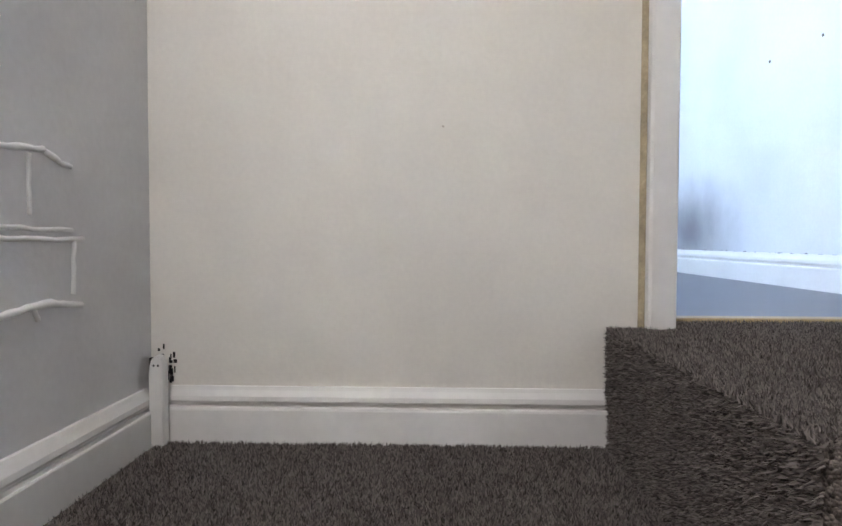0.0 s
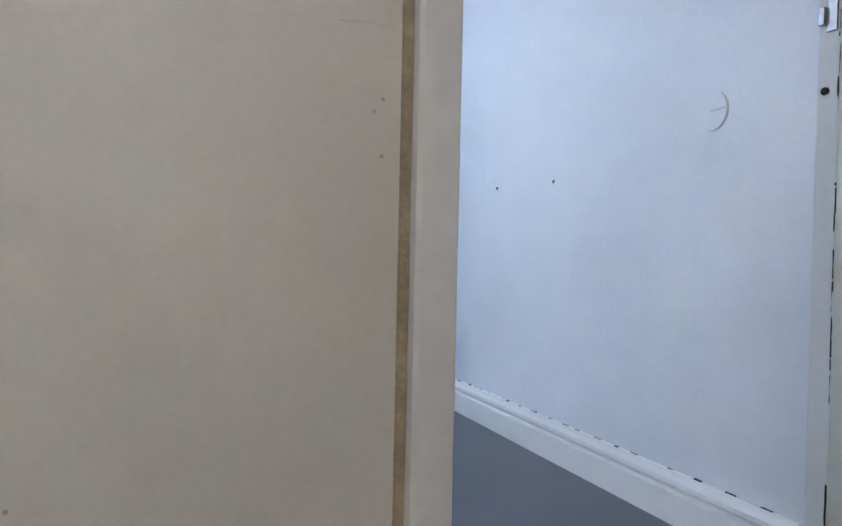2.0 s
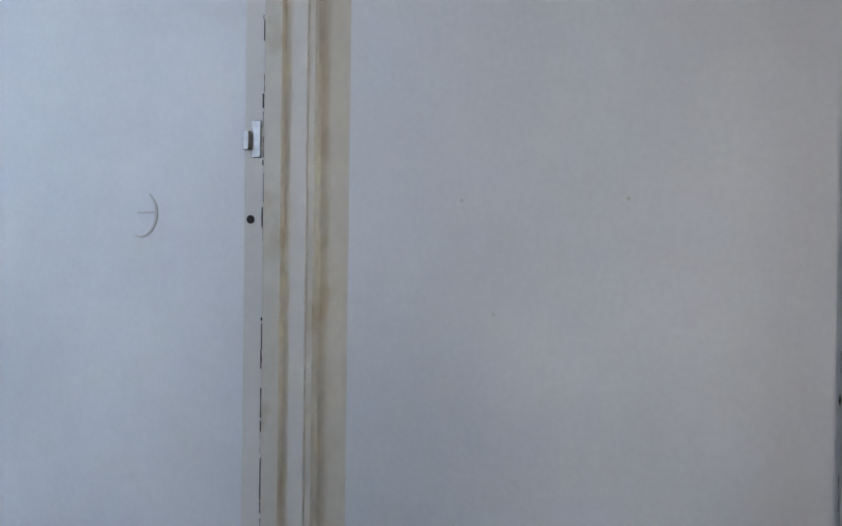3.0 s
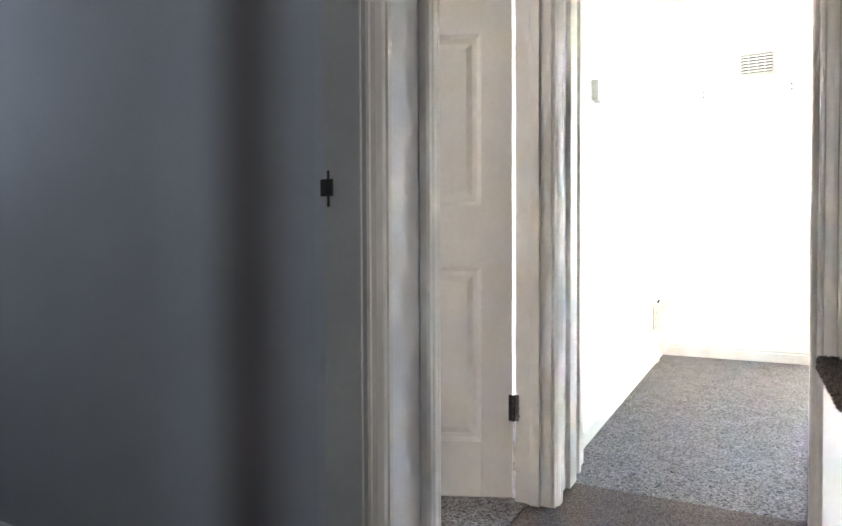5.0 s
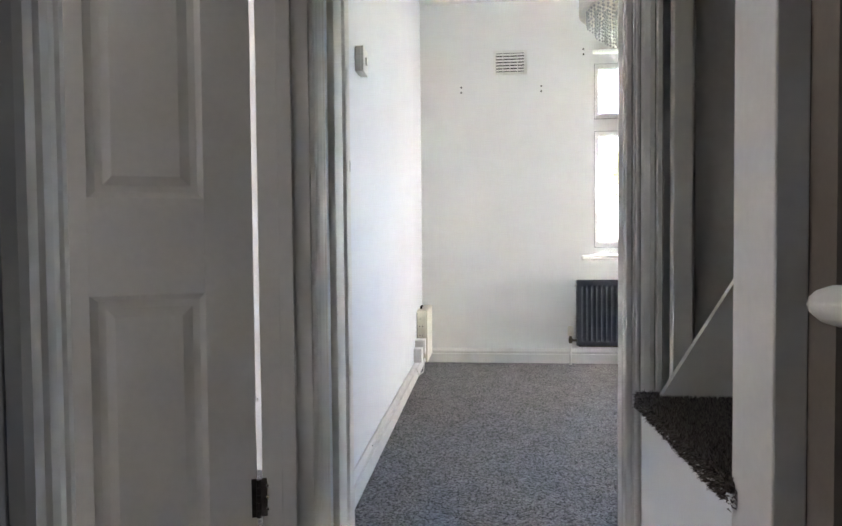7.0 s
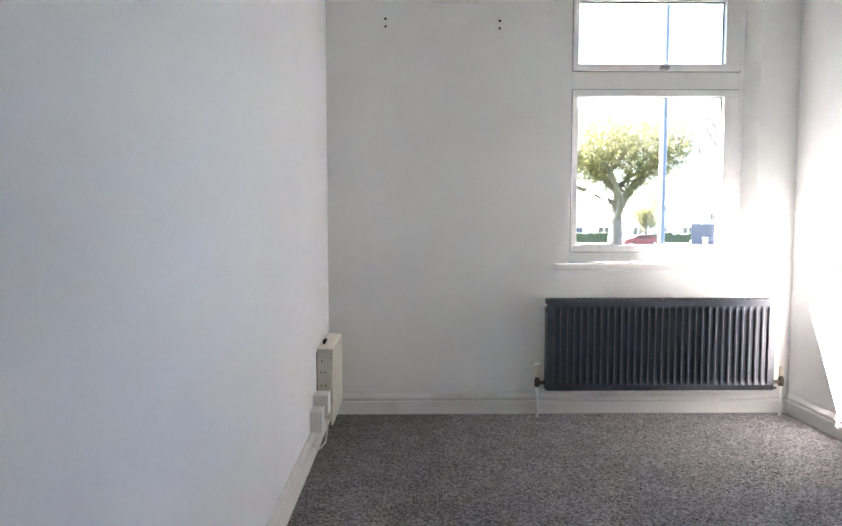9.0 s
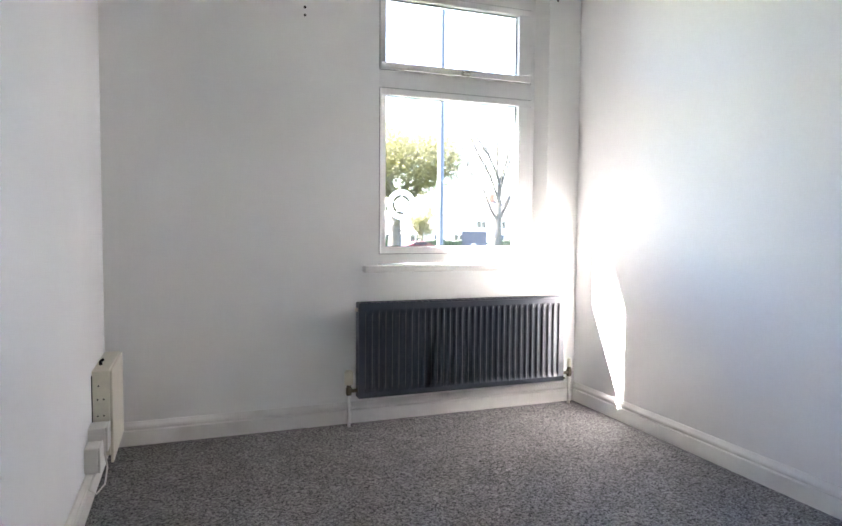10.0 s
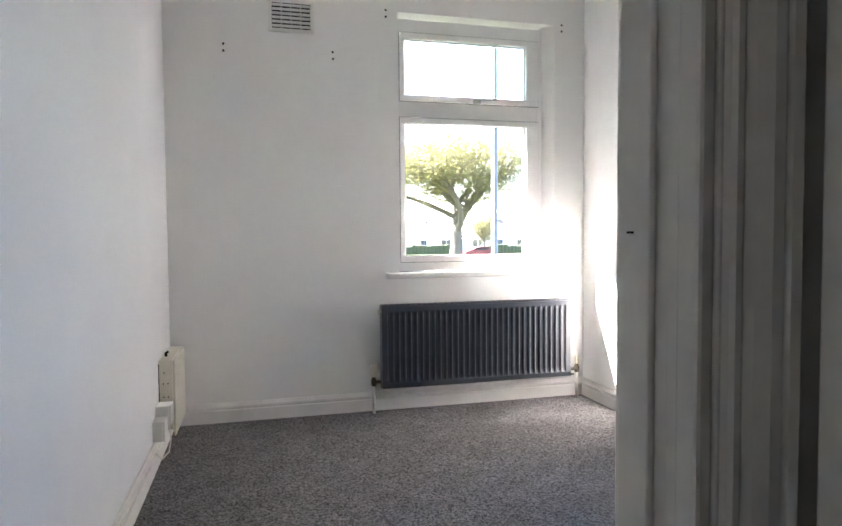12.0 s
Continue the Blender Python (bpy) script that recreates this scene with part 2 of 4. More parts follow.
def leaf_material(name, a, b2):
    m = bpy.data.materials.new(name)
    m.use_nodes = True
    n, l = m.node_tree.nodes, m.node_tree.links
    p = n["Principled BSDF"]
    p.inputs["Roughness"].default_value = 0.6
    geo, mix = n.new("ShaderNodeNewGeometry"), n.new("ShaderNodeMix")
    mix.data_type = "RGBA"
    mix.inputs["A"].default_value, mix.inputs["B"].default_value = (*a, 1), (*b2, 1)
    l.new(geo.outputs["Random Per Island"], mix.inputs["Factor"])
    l.new(mix.outputs["Result"], p.inputs["Base Color"])
    tr, mx = n.new("ShaderNodeBsdfTranslucent"), n.new("ShaderNodeMixShader")
    l.new(mix.outputs["Result"], tr.inputs["Color"])
    mx.inputs[0].default_value = 0.45
    l.new(p.outputs[0], mx.inputs[1])
    l.new(tr.outputs[0], mx.inputs[2])
    l.new(mx.outputs[0], n["Material Output"].inputs["Surface"])
    return m


M["leaf"] = leaf_material("young_oak_leaf", (0.085, 0.088, 0.024), (0.15, 0.142, 0.05))

def add_patch(m, centre, radii, colour, low=0.35, high=1.0, wobble=0.25):
    """One soft patch of another colour, with an uneven outline, round a place on the surface."""
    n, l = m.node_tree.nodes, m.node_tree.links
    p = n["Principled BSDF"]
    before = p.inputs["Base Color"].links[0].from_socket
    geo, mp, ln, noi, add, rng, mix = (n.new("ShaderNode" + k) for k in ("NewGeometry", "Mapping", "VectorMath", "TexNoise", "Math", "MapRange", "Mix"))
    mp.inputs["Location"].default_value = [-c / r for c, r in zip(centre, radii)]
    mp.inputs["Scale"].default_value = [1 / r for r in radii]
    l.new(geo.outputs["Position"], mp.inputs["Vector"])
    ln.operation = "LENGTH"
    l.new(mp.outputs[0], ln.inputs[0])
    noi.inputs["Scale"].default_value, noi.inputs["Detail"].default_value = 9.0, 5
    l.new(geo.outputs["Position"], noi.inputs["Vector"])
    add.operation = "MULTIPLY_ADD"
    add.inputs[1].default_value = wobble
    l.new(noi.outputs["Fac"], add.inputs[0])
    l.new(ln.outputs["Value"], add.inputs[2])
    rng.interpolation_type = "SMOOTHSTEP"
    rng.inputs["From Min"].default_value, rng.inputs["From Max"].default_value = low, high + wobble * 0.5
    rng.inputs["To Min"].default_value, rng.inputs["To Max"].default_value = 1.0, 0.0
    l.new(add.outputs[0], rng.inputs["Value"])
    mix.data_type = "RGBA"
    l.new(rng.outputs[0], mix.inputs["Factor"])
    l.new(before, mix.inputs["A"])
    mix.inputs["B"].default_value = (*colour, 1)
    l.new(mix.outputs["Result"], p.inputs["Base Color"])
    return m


# Closet wall with a brownish, shadow-like upright band painted into its colour
M["shade_band_wall"] = add_patch(material("shade_banded_closet_wall", (0.70, 0.72, 0.74), 0.6, var=0.05, scale=2.0, grain=110, bump=0.15, stain=(0.60, 0.62, 0.63), stain_scale=1.9, stain_low=0.5, stain_high=0.9),
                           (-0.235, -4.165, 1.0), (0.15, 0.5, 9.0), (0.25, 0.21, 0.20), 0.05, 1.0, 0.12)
# Bathroom wall with one soft dark grey patch low down, near the skirting
M["dark_patch_wall"] = add_patch(material("dark_patched_bath_wall", (0.74, 0.76, 0.78), 0.55, var=0.05, scale=2.0, grain=110, bump=0.15, stain=(0.63, 0.65, 0.67), stain_scale=1.9, stain_low=0.5, stain_high=0.9),
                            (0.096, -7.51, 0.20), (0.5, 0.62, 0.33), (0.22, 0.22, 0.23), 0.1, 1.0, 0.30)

# ---------------------------------------------------------------- mesh helpers
def link(name, bm, mat, parent=None, label="", smooth=False):
    me = bpy.data.meshes.new(name)
    bmesh.ops.recalc_face_normals(bm, faces=bm.faces)
    bm.to_mesh(me)
    bm.free()
    if smooth:
        me.polygons.foreach_set("use_smooth", [True] * len(me.polygons))
    me.materials.append(M[mat])
    ob = new(name, me)
    if parent is not None:
        ob.parent = parent
    if label:
        ob["label"] = label
    return ob


def part(name, bm, material_name, parent, label="", smooth=False):
    return link(name, bm, material_name, parent, label, smooth)


def empty(name, place=(0, 0, 0)):
    ob = new(name)
    ob.empty_display_size = 0.05
    ob.location = place
    return ob


def box(bm, x0, x1, y0, y1, z0, z1, bevel=0.0, seg=2):
    r = bmesh.ops.create_cube(bm, size=1.0)
    vs = r["verts"]
    for v in vs:
        v.co = Vector(((x0 + x1) / 2 + v.co.x * (x1 - x0), (y0 + y1) / 2 + v.co.y * (y1 - y0), (z0 + z1) / 2 + v.co.z * (z1 - z0)))
    if bevel:
        es = list({e for v in vs for e in v.link_edges})
        bmesh.ops.bevel(bm, geom=es, offset=bevel, segments=seg, affect="EDGES", profile=0.5)
    return bm


def boxes(*rows, bevel=0.0):
    bm = bmesh.new()
    for r in rows:
        box(bm, *r, bevel=bevel)
    return bm


def tube(bm, points, radii, sides=12, caps=True):
    """A round bar along points."""
    rings = []
    n = len(points)
    pts = [Vector(p) for p in points]
    rr = radii if isinstance(radii, (list, tuple)) else [radii] * n
    side = None
    for i, p in enumerate(pts):
        d = (pts[min(i + 1, n - 1)] - pts[max(i - 1, 0)]).normalized()
        ref = side if side is not None else (Vector((1, 0, 0)) if abs(d.x) < 0.8 else Vector((0, 1, 0)))
        u = (ref - d * ref.dot(d)).normalized()
        side = u
        w = d.cross(u)
        rings.append([bm.verts.new(p + (u * math.cos(a) + w * math.sin(a)) * rr[i]) for a in (2 * math.pi * k / sides for k in range(sides))])
    for a, b in zip(rings, rings[1:]):
        for k in range(sides):
            bm.faces.new((a[k], a[(k + 1) % sides], b[(k + 1) % sides], b[k]))
    if caps:
        bm.faces.new(rings[0][::-1])
        bm.faces.new(rings[-1])
    return bm


def lathe(bm, profile, centre, axis="z", sides=24):
    """Turns (radius, height) pairs round an axis."""
    c = Vector(centre)
    rings = []
    for r, h in profile:
        ring = []
        for k in range(sides):
            a = 2 * math.pi * k / sides
            if axis == "z":
                o = Vector((r * math.cos(a), r * math.sin(a), h))
            elif axis == "y":
                o = Vector((r * math.cos(a), h, r * math.sin(a)))
            else:
                o = Vector((h, r * math.cos(a), r * math.sin(a)))
            ring.append(bm.verts.new(c + o))
        rings.append(ring)
    for a, b in zip(rings, rings[1:]):
        for k in range(sides):
            bm.faces.new((a[k], a[(k + 1) % sides], b[(k + 1) % sides], b[k]))
    bm.faces.new(rings[0][::-1])
    bm.faces.new(rings[-1])
    return bm


def moulding(bm, profile, p0, p1, out, up):
    """A (out, up) profile drawn from p0 to p1, with small unevenness along its length."""
    p0, p1, out, up = Vector(p0), Vector(p1), Vector(out), Vector(up)
    steps = max(2, int((p1 - p0).length / 0.12))
    rings = []
    for i in range(steps + 1):
        p = p0.lerp(p1, i / steps)
        j = noise.noise(p * 3.0) * 0.0002
        rings.append([bm.verts.new(p + out * (a + (j if a > 0.001 else 0)) + up * b) for a, b in profile])
    k = len(profile)
    for a, b in zip(rings, rings[1:]):
        for i in range(k):
            bm.faces.new((a[i], a[(i + 1) % k], b[(i + 1) % k], b[i]))
    bm.faces.new(rings[0][::-1])
    bm.faces.new(rings[-1])
    return bm


def skirt_profile(h, t=0.020):
    return [(0, 0), (t, 0), (t, h * 0.60), (t * 0.92, h * 0.635), (t * 0.45, h * 0.645), (t * 0.45, h * 0.70), (t * 0.72, h * 0.715), (t * 0.86, h * 0.76), (t * 0.80, h * 0.84), (t * 0.45, h * 0.94), (t * 0.30, h), (0, h)]


def arch_profile(w=0.065, t=0.02):
    """From the opening's edge outwards."""
    return [(0, 0), (t * 0.45, 0), (t * 0.62, w * 0.05), (t * 0.62, w * 0.14), (t * 0.5, w * 0.19), (t * 0.75, w * 0.3), (t * 0.98, w * 0.5), (t, w * 0.66),
            (t * 0.8, w * 0.72), (t, w * 0.78), (t, w * 0.95), (t * 0.7, w), (0, w)]


def structure(ob, label, category):
    return tagged(ob, label, category, kind="structure")


def noisy_panel(bm, origin, u, v, nu, nv, amp, freq, normal):
    """An uneven plastered face."""
    o, u, v, nrm = Vector(origin), Vector(u), Vector(v), Vector(normal)
    g = [[bm.verts.new(o + u * i / nu + v * j / nv + nrm * noise.noise((o + u * i / nu + v * j / nv) * freq) * amp) for j in range(nv + 1)] for i in range(nu + 1)]
    for i in range(nu):
        for j in range(nv):
            bm.faces.new((g[i][j], g[i + 1][j], g[i + 1][j + 1], g[i][j + 1]))


# ---------------------------------------------------------------- plan
CEIL = 2.545
W0, W1 = -0.045, 0.065                      # partition beside the landing
D2, D3 = (-4.868, -4.235), (-3.965, -3.165)   # its two doorways
EY0, EY1 = -5.76, -5.6485                   # wall at the stair head
D1 = (0.0958, 0.8515)                       # bathroom doorway in it
HEAD = 2.0
DOOR_Y0, DOOR_Y1 = -2.98, -2.86             # wall with the small bedroom's doorway
BD = (0.060, 0.785)
ROOM_X = 2.34
LOW = -0.209                                # quarter landing
STEP_X, STAIR_X = 0.967, 1.781            # top step's face, brick wall beside the stairs
RISE = 0.2

# ---------------------------------------------------------------- floors and ceiling
structure(link("floor_bedroom", boxes((0.0, ROOM_X, -2.92, 0.0, -0.12, 0.0)), "carpet"), "grey flecked loop-pile carpet across the small bedroom", "carpet")
structure(link("floor_landing", boxes((W0 + 0.04, 0.80, EY1, -2.92, -0.12, 0.0), (D1[0], D1[1], EY0 + 0.045, EY1, -0.12, 0.0)), "shag"), "brown-grey carpet along the narrow landing", "carpet")
structure(link("floor_bathroom", boxes((D1[0], 1.95, -8.0, EY0 + 0.005, -0.12, 0.002)), "vinyl"), "slate blue-grey sheet vinyl floor", "floor")
structure(link("floor_closet", boxes((-2.75, W0 + 0.035, -4.93, -4.165, -0.12, 0.002)), "dark_vinyl"), "charcoal sheet vinyl floor in the small closet", "floor")
structure(link("floor_back_bedroom", boxes((-3.05, W0 + 0.035, -4.10, -2.2, -0.12, 0.0)), "carpet"), "grey carpet in the back bedroom", "carpet")
structure(link("ceiling", boxes((-3.3, 2.7, -8.2, 0.0, CEIL, CEIL + 0.12)), "ceiling"), "plain white plaster ceiling", "ceiling")

# ---------------------------------------------------------------- walls
def wall(name, rows, mat, label):
    return structure(link(name, boxes(*rows), mat), label, "wall")


wall("wall_partition", [(W0, W1, EY1, D2[0] - 0.03, -0.12, CEIL), (W0, W1, D2[1] + 0.03, D3[0] - 0.03, -0.12, CEIL),
                        (W0, W1, D3[1] + 0.03, DOOR_Y1, -0.12, CEIL),
                        (W0, W1, D2[0] - 0.03, D2[1] + 0.03, HEAD + 0.03, CEIL), (W0, W1, D3[0] - 0.03, D3[1] + 0.03, HEAD + 0.03, CEIL)],
     "bath_wall", "scuffed pale grey-white landing wall with two doorways")
wall("wall_stair_end", [(D1[1] + 0.03, STAIR_X, EY0, EY1, -3.0, CEIL), (D1[0] - 0.03, D1[1] + 0.03, EY0, EY1, HEAD + 0.03, CEIL), (D1[0] - 0.03, D1[1] + 0.03, EY0, EY1, -0.4, -0.12)],
     "cream", "yellowed cream painted wall at the head of the stairs")
wall("wall_bathroom_right", [(-0.05, D1[0], -8.0, EY0, -0.12, CEIL), (-0.05, D1[0] - 0.03, EY0, EY1, -0.12, CEIL)], "dark_patch_wall", "scuffed white bathroom wall with peeling paint")
wall("wall_bathroom_end", [(-0.05, 2.1, -8.12, -8.0, -0.12, CEIL)], "bath_wall", "white bathroom end wall")
wall("wall_bathroom_window", [(1.95, 2.1, -8.0, -7.45, -0.12, CEIL), (1.95, 2.1, -6.55, EY0, -0.12, CEIL), (1.95, 2.1, -7.45, -6.55, -0.12, 0.95), (1.95, 2.1, -7.45, -6.55, 2.05, CEIL)], "bath_wall", "white bathroom wall with a window opening")
wall("wall_closet_left", [(-2.75, W0, -5.0, -4.93, -0.12, CEIL)], "bath_wall", "white closet side wall")
wall("wall_closet_room", [(-2.75, W0, -4.165, -4.10, -0.12, CEIL)], "shade_band_wall", "white closet side wall")
wall("wall_bedroom_left", [(-0.10, 0.0, DOOR_Y1, 0.0, -0.12, CEIL)], "dimmed_wall", "plain white bedroom wall, its light falloff put into a cooler colour")
wall("wall_bedroom_right", [(ROOM_X, ROOM_X + 0.12, DOOR_Y0, 0.0, -0.12, CEIL)], "wall", "plain white painted wall lit by low sun")
wall("wall_bedroom_door", [(BD[1] + 0.03, ROOM_X, DOOR_Y0, DOOR_Y1, -0.12, CEIL),
                           (BD[0] - 0.03, BD[1] + 0.03, DOOR_Y0, DOOR_Y1, HEAD + 0.03, CEIL)], "wall", "white wall with the small bedroom's doorway")
WX0, WX1, WZ0, WZ1 = 1.205, 2.145, 0.752, 2.19
wall("wall_window", [(-0.1, WX0, 0.0, 0.22, -3.0, CEIL + 0.1), (WX1, ROOM_X + 0.12, 0.0, 0.22, -3.0, CEIL + 0.1), (WX0, WX1, 0.0, 0.22, -3.0, WZ0), (WX0, WX1, 0.0, 0.22, WZ1, CEIL + 0.1)],
     "wall", "white painted outer wall with a window and radiator")
wall("wall_stairs", [(STAIR_X, 1.92, EY0, -2.2, -3.0, 0.95), (STAIR_X, 1.92, EY0, -2.98, 1.85, CEIL), (STAIR_X, 1.92, EY0, -4.55, 0.95, 1.85), (STAIR_X, 1.92, -3.95, -2.98, 0.95, 1.85)],
     "grey_wall", "rough grey-white painted brick stair wall")
wall("wall_stair_head", [(0.842, STAIR_X, -3.72, -3.64, -0.3, CEIL)], "hall_shade", "wall above the stairs, its shade put into a dark taupe colour")
wall("wall_lower_hall", [(0.6, 1.92, -2.2, -2.08, -3.0, -0.12)], "cream", "cream lower hall wall")
for nm, y0, y1, wy0, wy1, wz0, wz1, xx in (("closet", -5.0, -4.13, -4.75, -4.32, 1.1, 2.0, -1.80), ("back_bedroom", -4.13, -2.1, -3.75, -2.65, 0.9, 2.0, -3.05)):
    wall("wall_" + nm + "_outer", [(xx - 0.2, xx, y0, wy0, -0.12, CEIL), (xx - 0.2, xx, wy1, y1, -0.12, CEIL), (xx - 0.2, xx, wy0, wy1, -0.12, wz0), (xx - 0.2, xx, wy0, wy1, wz1, CEIL)],
         "bath_wall", "white outer wall with a window opening")
wall("wall_back_bedroom_end", [(-3.25, -0.1, -2.2, -2.1, -0.12, CEIL)], "wall", "white back bedroom wall")
structure(link("landing_edge_trim", boxes((0.78, 0.86, -5.02, -3.72, -0.24, -0.001), bevel=0.006), "skirt"), "white painted landing edge board", "trim")

# added panels block the sky at the unseen window openings
for nm, row in (("bathroom", (2.0, 2.06, -7.45, -6.55, 0.95, 2.05)), ("closet", (-1.96, -1.90, -4.75, -4.32, 1.1, 2.0)), ("back_bedroom", (-3.20, -3.14, -3.75, -2.65, 0.9, 2.0)), ("stair", (1.83, 1.88, -4.55, -3.95, 0.95, 1.85))):
    structure(link("sky_block_" + nm, boxes(row), "wall"), "added white panel blocking the sky at an unseen window opening", "blind")

# unseen eave outside, over the window, added to cut the sun patch's top
structure(link("sun_cut_eave", boxes((-3.5, 6.0, 0.22, 0.60, 2.56, 2.74)), "render_white"), "unseen white boxed eave added to trim the sun patch", "eave")

# ---------------------------------------------------------------- skirting boards
def skirting(rows, h, mat="skirt", label="white moulded skirting board"):
    for p0, p1, out in rows:
        bm = moulding(bmesh.new(), skirt_profile(h), p0, p1, out, (0, 0, 1))
        structure(link("baseboard", bm, mat), label, "skirting")


skirting([((0.0, 0.0, 0), (ROOM_X, 0.0, 0), (0, -1, 0)), ((ROOM_X, -0.018, 0), (ROOM_X, -2.75, 0), (-1, 0, 0)), ((0, -0.018, 0), (0, -2.75, 0), (1, 0, 0)),
          ((0.87, DOOR_Y1, 0), (ROOM_X - 0.02, DOOR_Y1, 0), (0, 1, 0))], 0.10)
skirting([((STEP_X, EY1, LOW), (1.745, EY1, LOW), (0, 1, 0)), ((STAIR_X, EY1 + 0.03, LOW), (STAIR_X, -5.09, LOW), (-1, 0, 0))], 0.100, "gloss", "yellowed white moulded skirting on the quarter landing")
skirting([((D1[0], -8.0, 0), (D1[0], EY0 - 0.004, 0), (1, 0, 0)), ((-2.75, -4.165, 0), (W0 - 0.03, -4.165, 0), (0, -1, 0))], 0.112, "skirt", "white moulded skirting above grey vinyl")
skirting([((W1, EY1 + 0.01, 0), (W1, D2[0] - 0.06, 0), (1, 0, 0))], 0.10, "gloss", "cream moulded skirting on the landing")

# ---------------------------------------------------------------- doorways
def doorway_in_partition(name, y0, y1, mat, label, near_arch=True, far_arch=True, wl=0.065, wr=0.065, far_stop=True):
    """Lining, stop and architrave of one doorway in the landing's partition."""
    th = empty(name)
    structure(th, label, "door frame")
    part("lining", boxes((W0 - 0.004, W1 + 0.004, y0 - 0.03, y0, -0.01, HEAD), bevel=0.002), mat, th)
    part("lining", boxes((W0 - 0.004 if far_stop else -0.005, W1 + 0.004, y1, y1 + 0.03, -0.01, HEAD), bevel=0.002), mat, th)
    part("lining_head", boxes((W0 - 0.004, W1 + 0.004, y0, y1, HEAD, HEAD + 0.03), bevel=0.002), mat, th)
    part("door_stop", boxes((W0 + 0.045, W0 + 0.078, y0, y0 + 0.013, 0, HEAD - 0.013), bevel=0.002), mat, th)
    if far_stop:
        part("door_stop", boxes((W0 + 0.045, W0 + 0.078, y1 - 0.013, y1, 0, HEAD - 0.013), bevel=0.002), mat, th)
    if near_arch:
        part("architrave", moulding(bmesh.new(), arch_profile(wl), (W1 + 0.003, y0 - 0.004, 0), (W1 + 0.003, y0 - 0.004, HEAD + 0.06), (1, 0, 0), (0, -1, 0)), mat, th)
    if far_arch:
        part("architrave", moulding(bmesh.new(), arch_profile(wr), (W1 + 0.003, y1 + 0.004, 0), (W1 + 0.003, y1 + 0.004, HEAD + 0.06), (1, 0, 0), (0, 1, 0)), mat, th)
    part("architrave_head", moulding(bmesh.new(), arch_profile(), (W1 + 0.003, y0 + 0.002, HEAD + 0.004), (W1 + 0.003, y1 - 0.002, HEAD + 0.004), (1, 0, 0), (0, 0, 1)), mat, th)
    return th


door_1 = structure(empty("door_1"), "worn cream gloss door frame to the bathroom", "door frame")
for x0, x1 in ((D1[0] - 0.03, D1[0]), (D1[1], D1[1] + 0.03)):
    part("lining", boxes((x0, x1, EY0 - 0.001, EY1 + 0.004, -0.01, HEAD), bevel=0.002), "gloss", door_1)
part("lining_head", boxes((D1[0], D1[1], EY0 - 0.001, EY1 + 0.004, HEAD, HEAD + 0.03), bevel=0.002), "gloss", door_1)
part("door_stop", boxes((D1[0], D1[0] + 0.013, EY0 + 0.045, EY0 + 0.078, 0, HEAD), bevel=0.002), "cream_gloss", door_1)
part("door_stop", boxes((D1[1] - 0.004, D1[1], EY0 + 0.045, EY0 + 0.078, 0, HEAD), bevel=0.001), "gloss", door_1)
part("architrave", moulding(bmesh.new(), [(0, 0), (0.017, 0), (0.0195, 0.003), (0.020, 0.034), (0.0195, 0.043), (0.016, 0.048), (0, 0.050)], (D1[1] + 0.004, EY1 + 0.003, -0.02), (D1[1] + 0.004, EY1 + 0.003, HEAD + 0.06), (0, 1, 0), (1, 0, 0)), "gloss", door_1)
part("architrave", moulding(bmesh.new(), [(0, 0), (0.012, 0), (0.016, 0.004), (0.017, 0.010), (0.013, 0.013), (0.016, 0.016), (0.030, 0.020), (0.052, 0.0255), (0.060, 0.0265), (0, 0.0265)], (D1[0] - 0.004, EY1 + 0.003, 0.0), (D1[0] - 0.004, EY1 + 0.003, HEAD + 0.06), (0, 1, 0), (-1, 0, 0)), "cream_gloss", door_1)
part("architrave_head", moulding(bmesh.new(), arch_profile(), (D1[0], EY1 + 0.003, HEAD + 0.004), (D1[1] + 0.06, EY1 + 0.003, HEAD + 0.004), (0, 1, 0), (0, 0, 1)), "gloss", door_1)
part("filler_line", moulding(bmesh.new(), [(0, 0), (0.009, 0), (0.006, 0.003), (0.0025, 0.007), (0, 0.009)], (D1[1] + 0.0545, EY1, 0.0), (D1[1] + 0.0545, EY1, HEAD), (0, 1, 0), (1, 0, 0)), "dirt_line", door_1, "cracked yellow-brown filler along the architrave")
door_2 = doorway_in_partition("door_2", *D2, "gloss", "worn white gloss door frame to the dark closet", wl=0.05, far_stop=False)
door_3 = doorway_in_partition("door_3", *D3, "gloss", "white gloss door frame to the back bedroom")


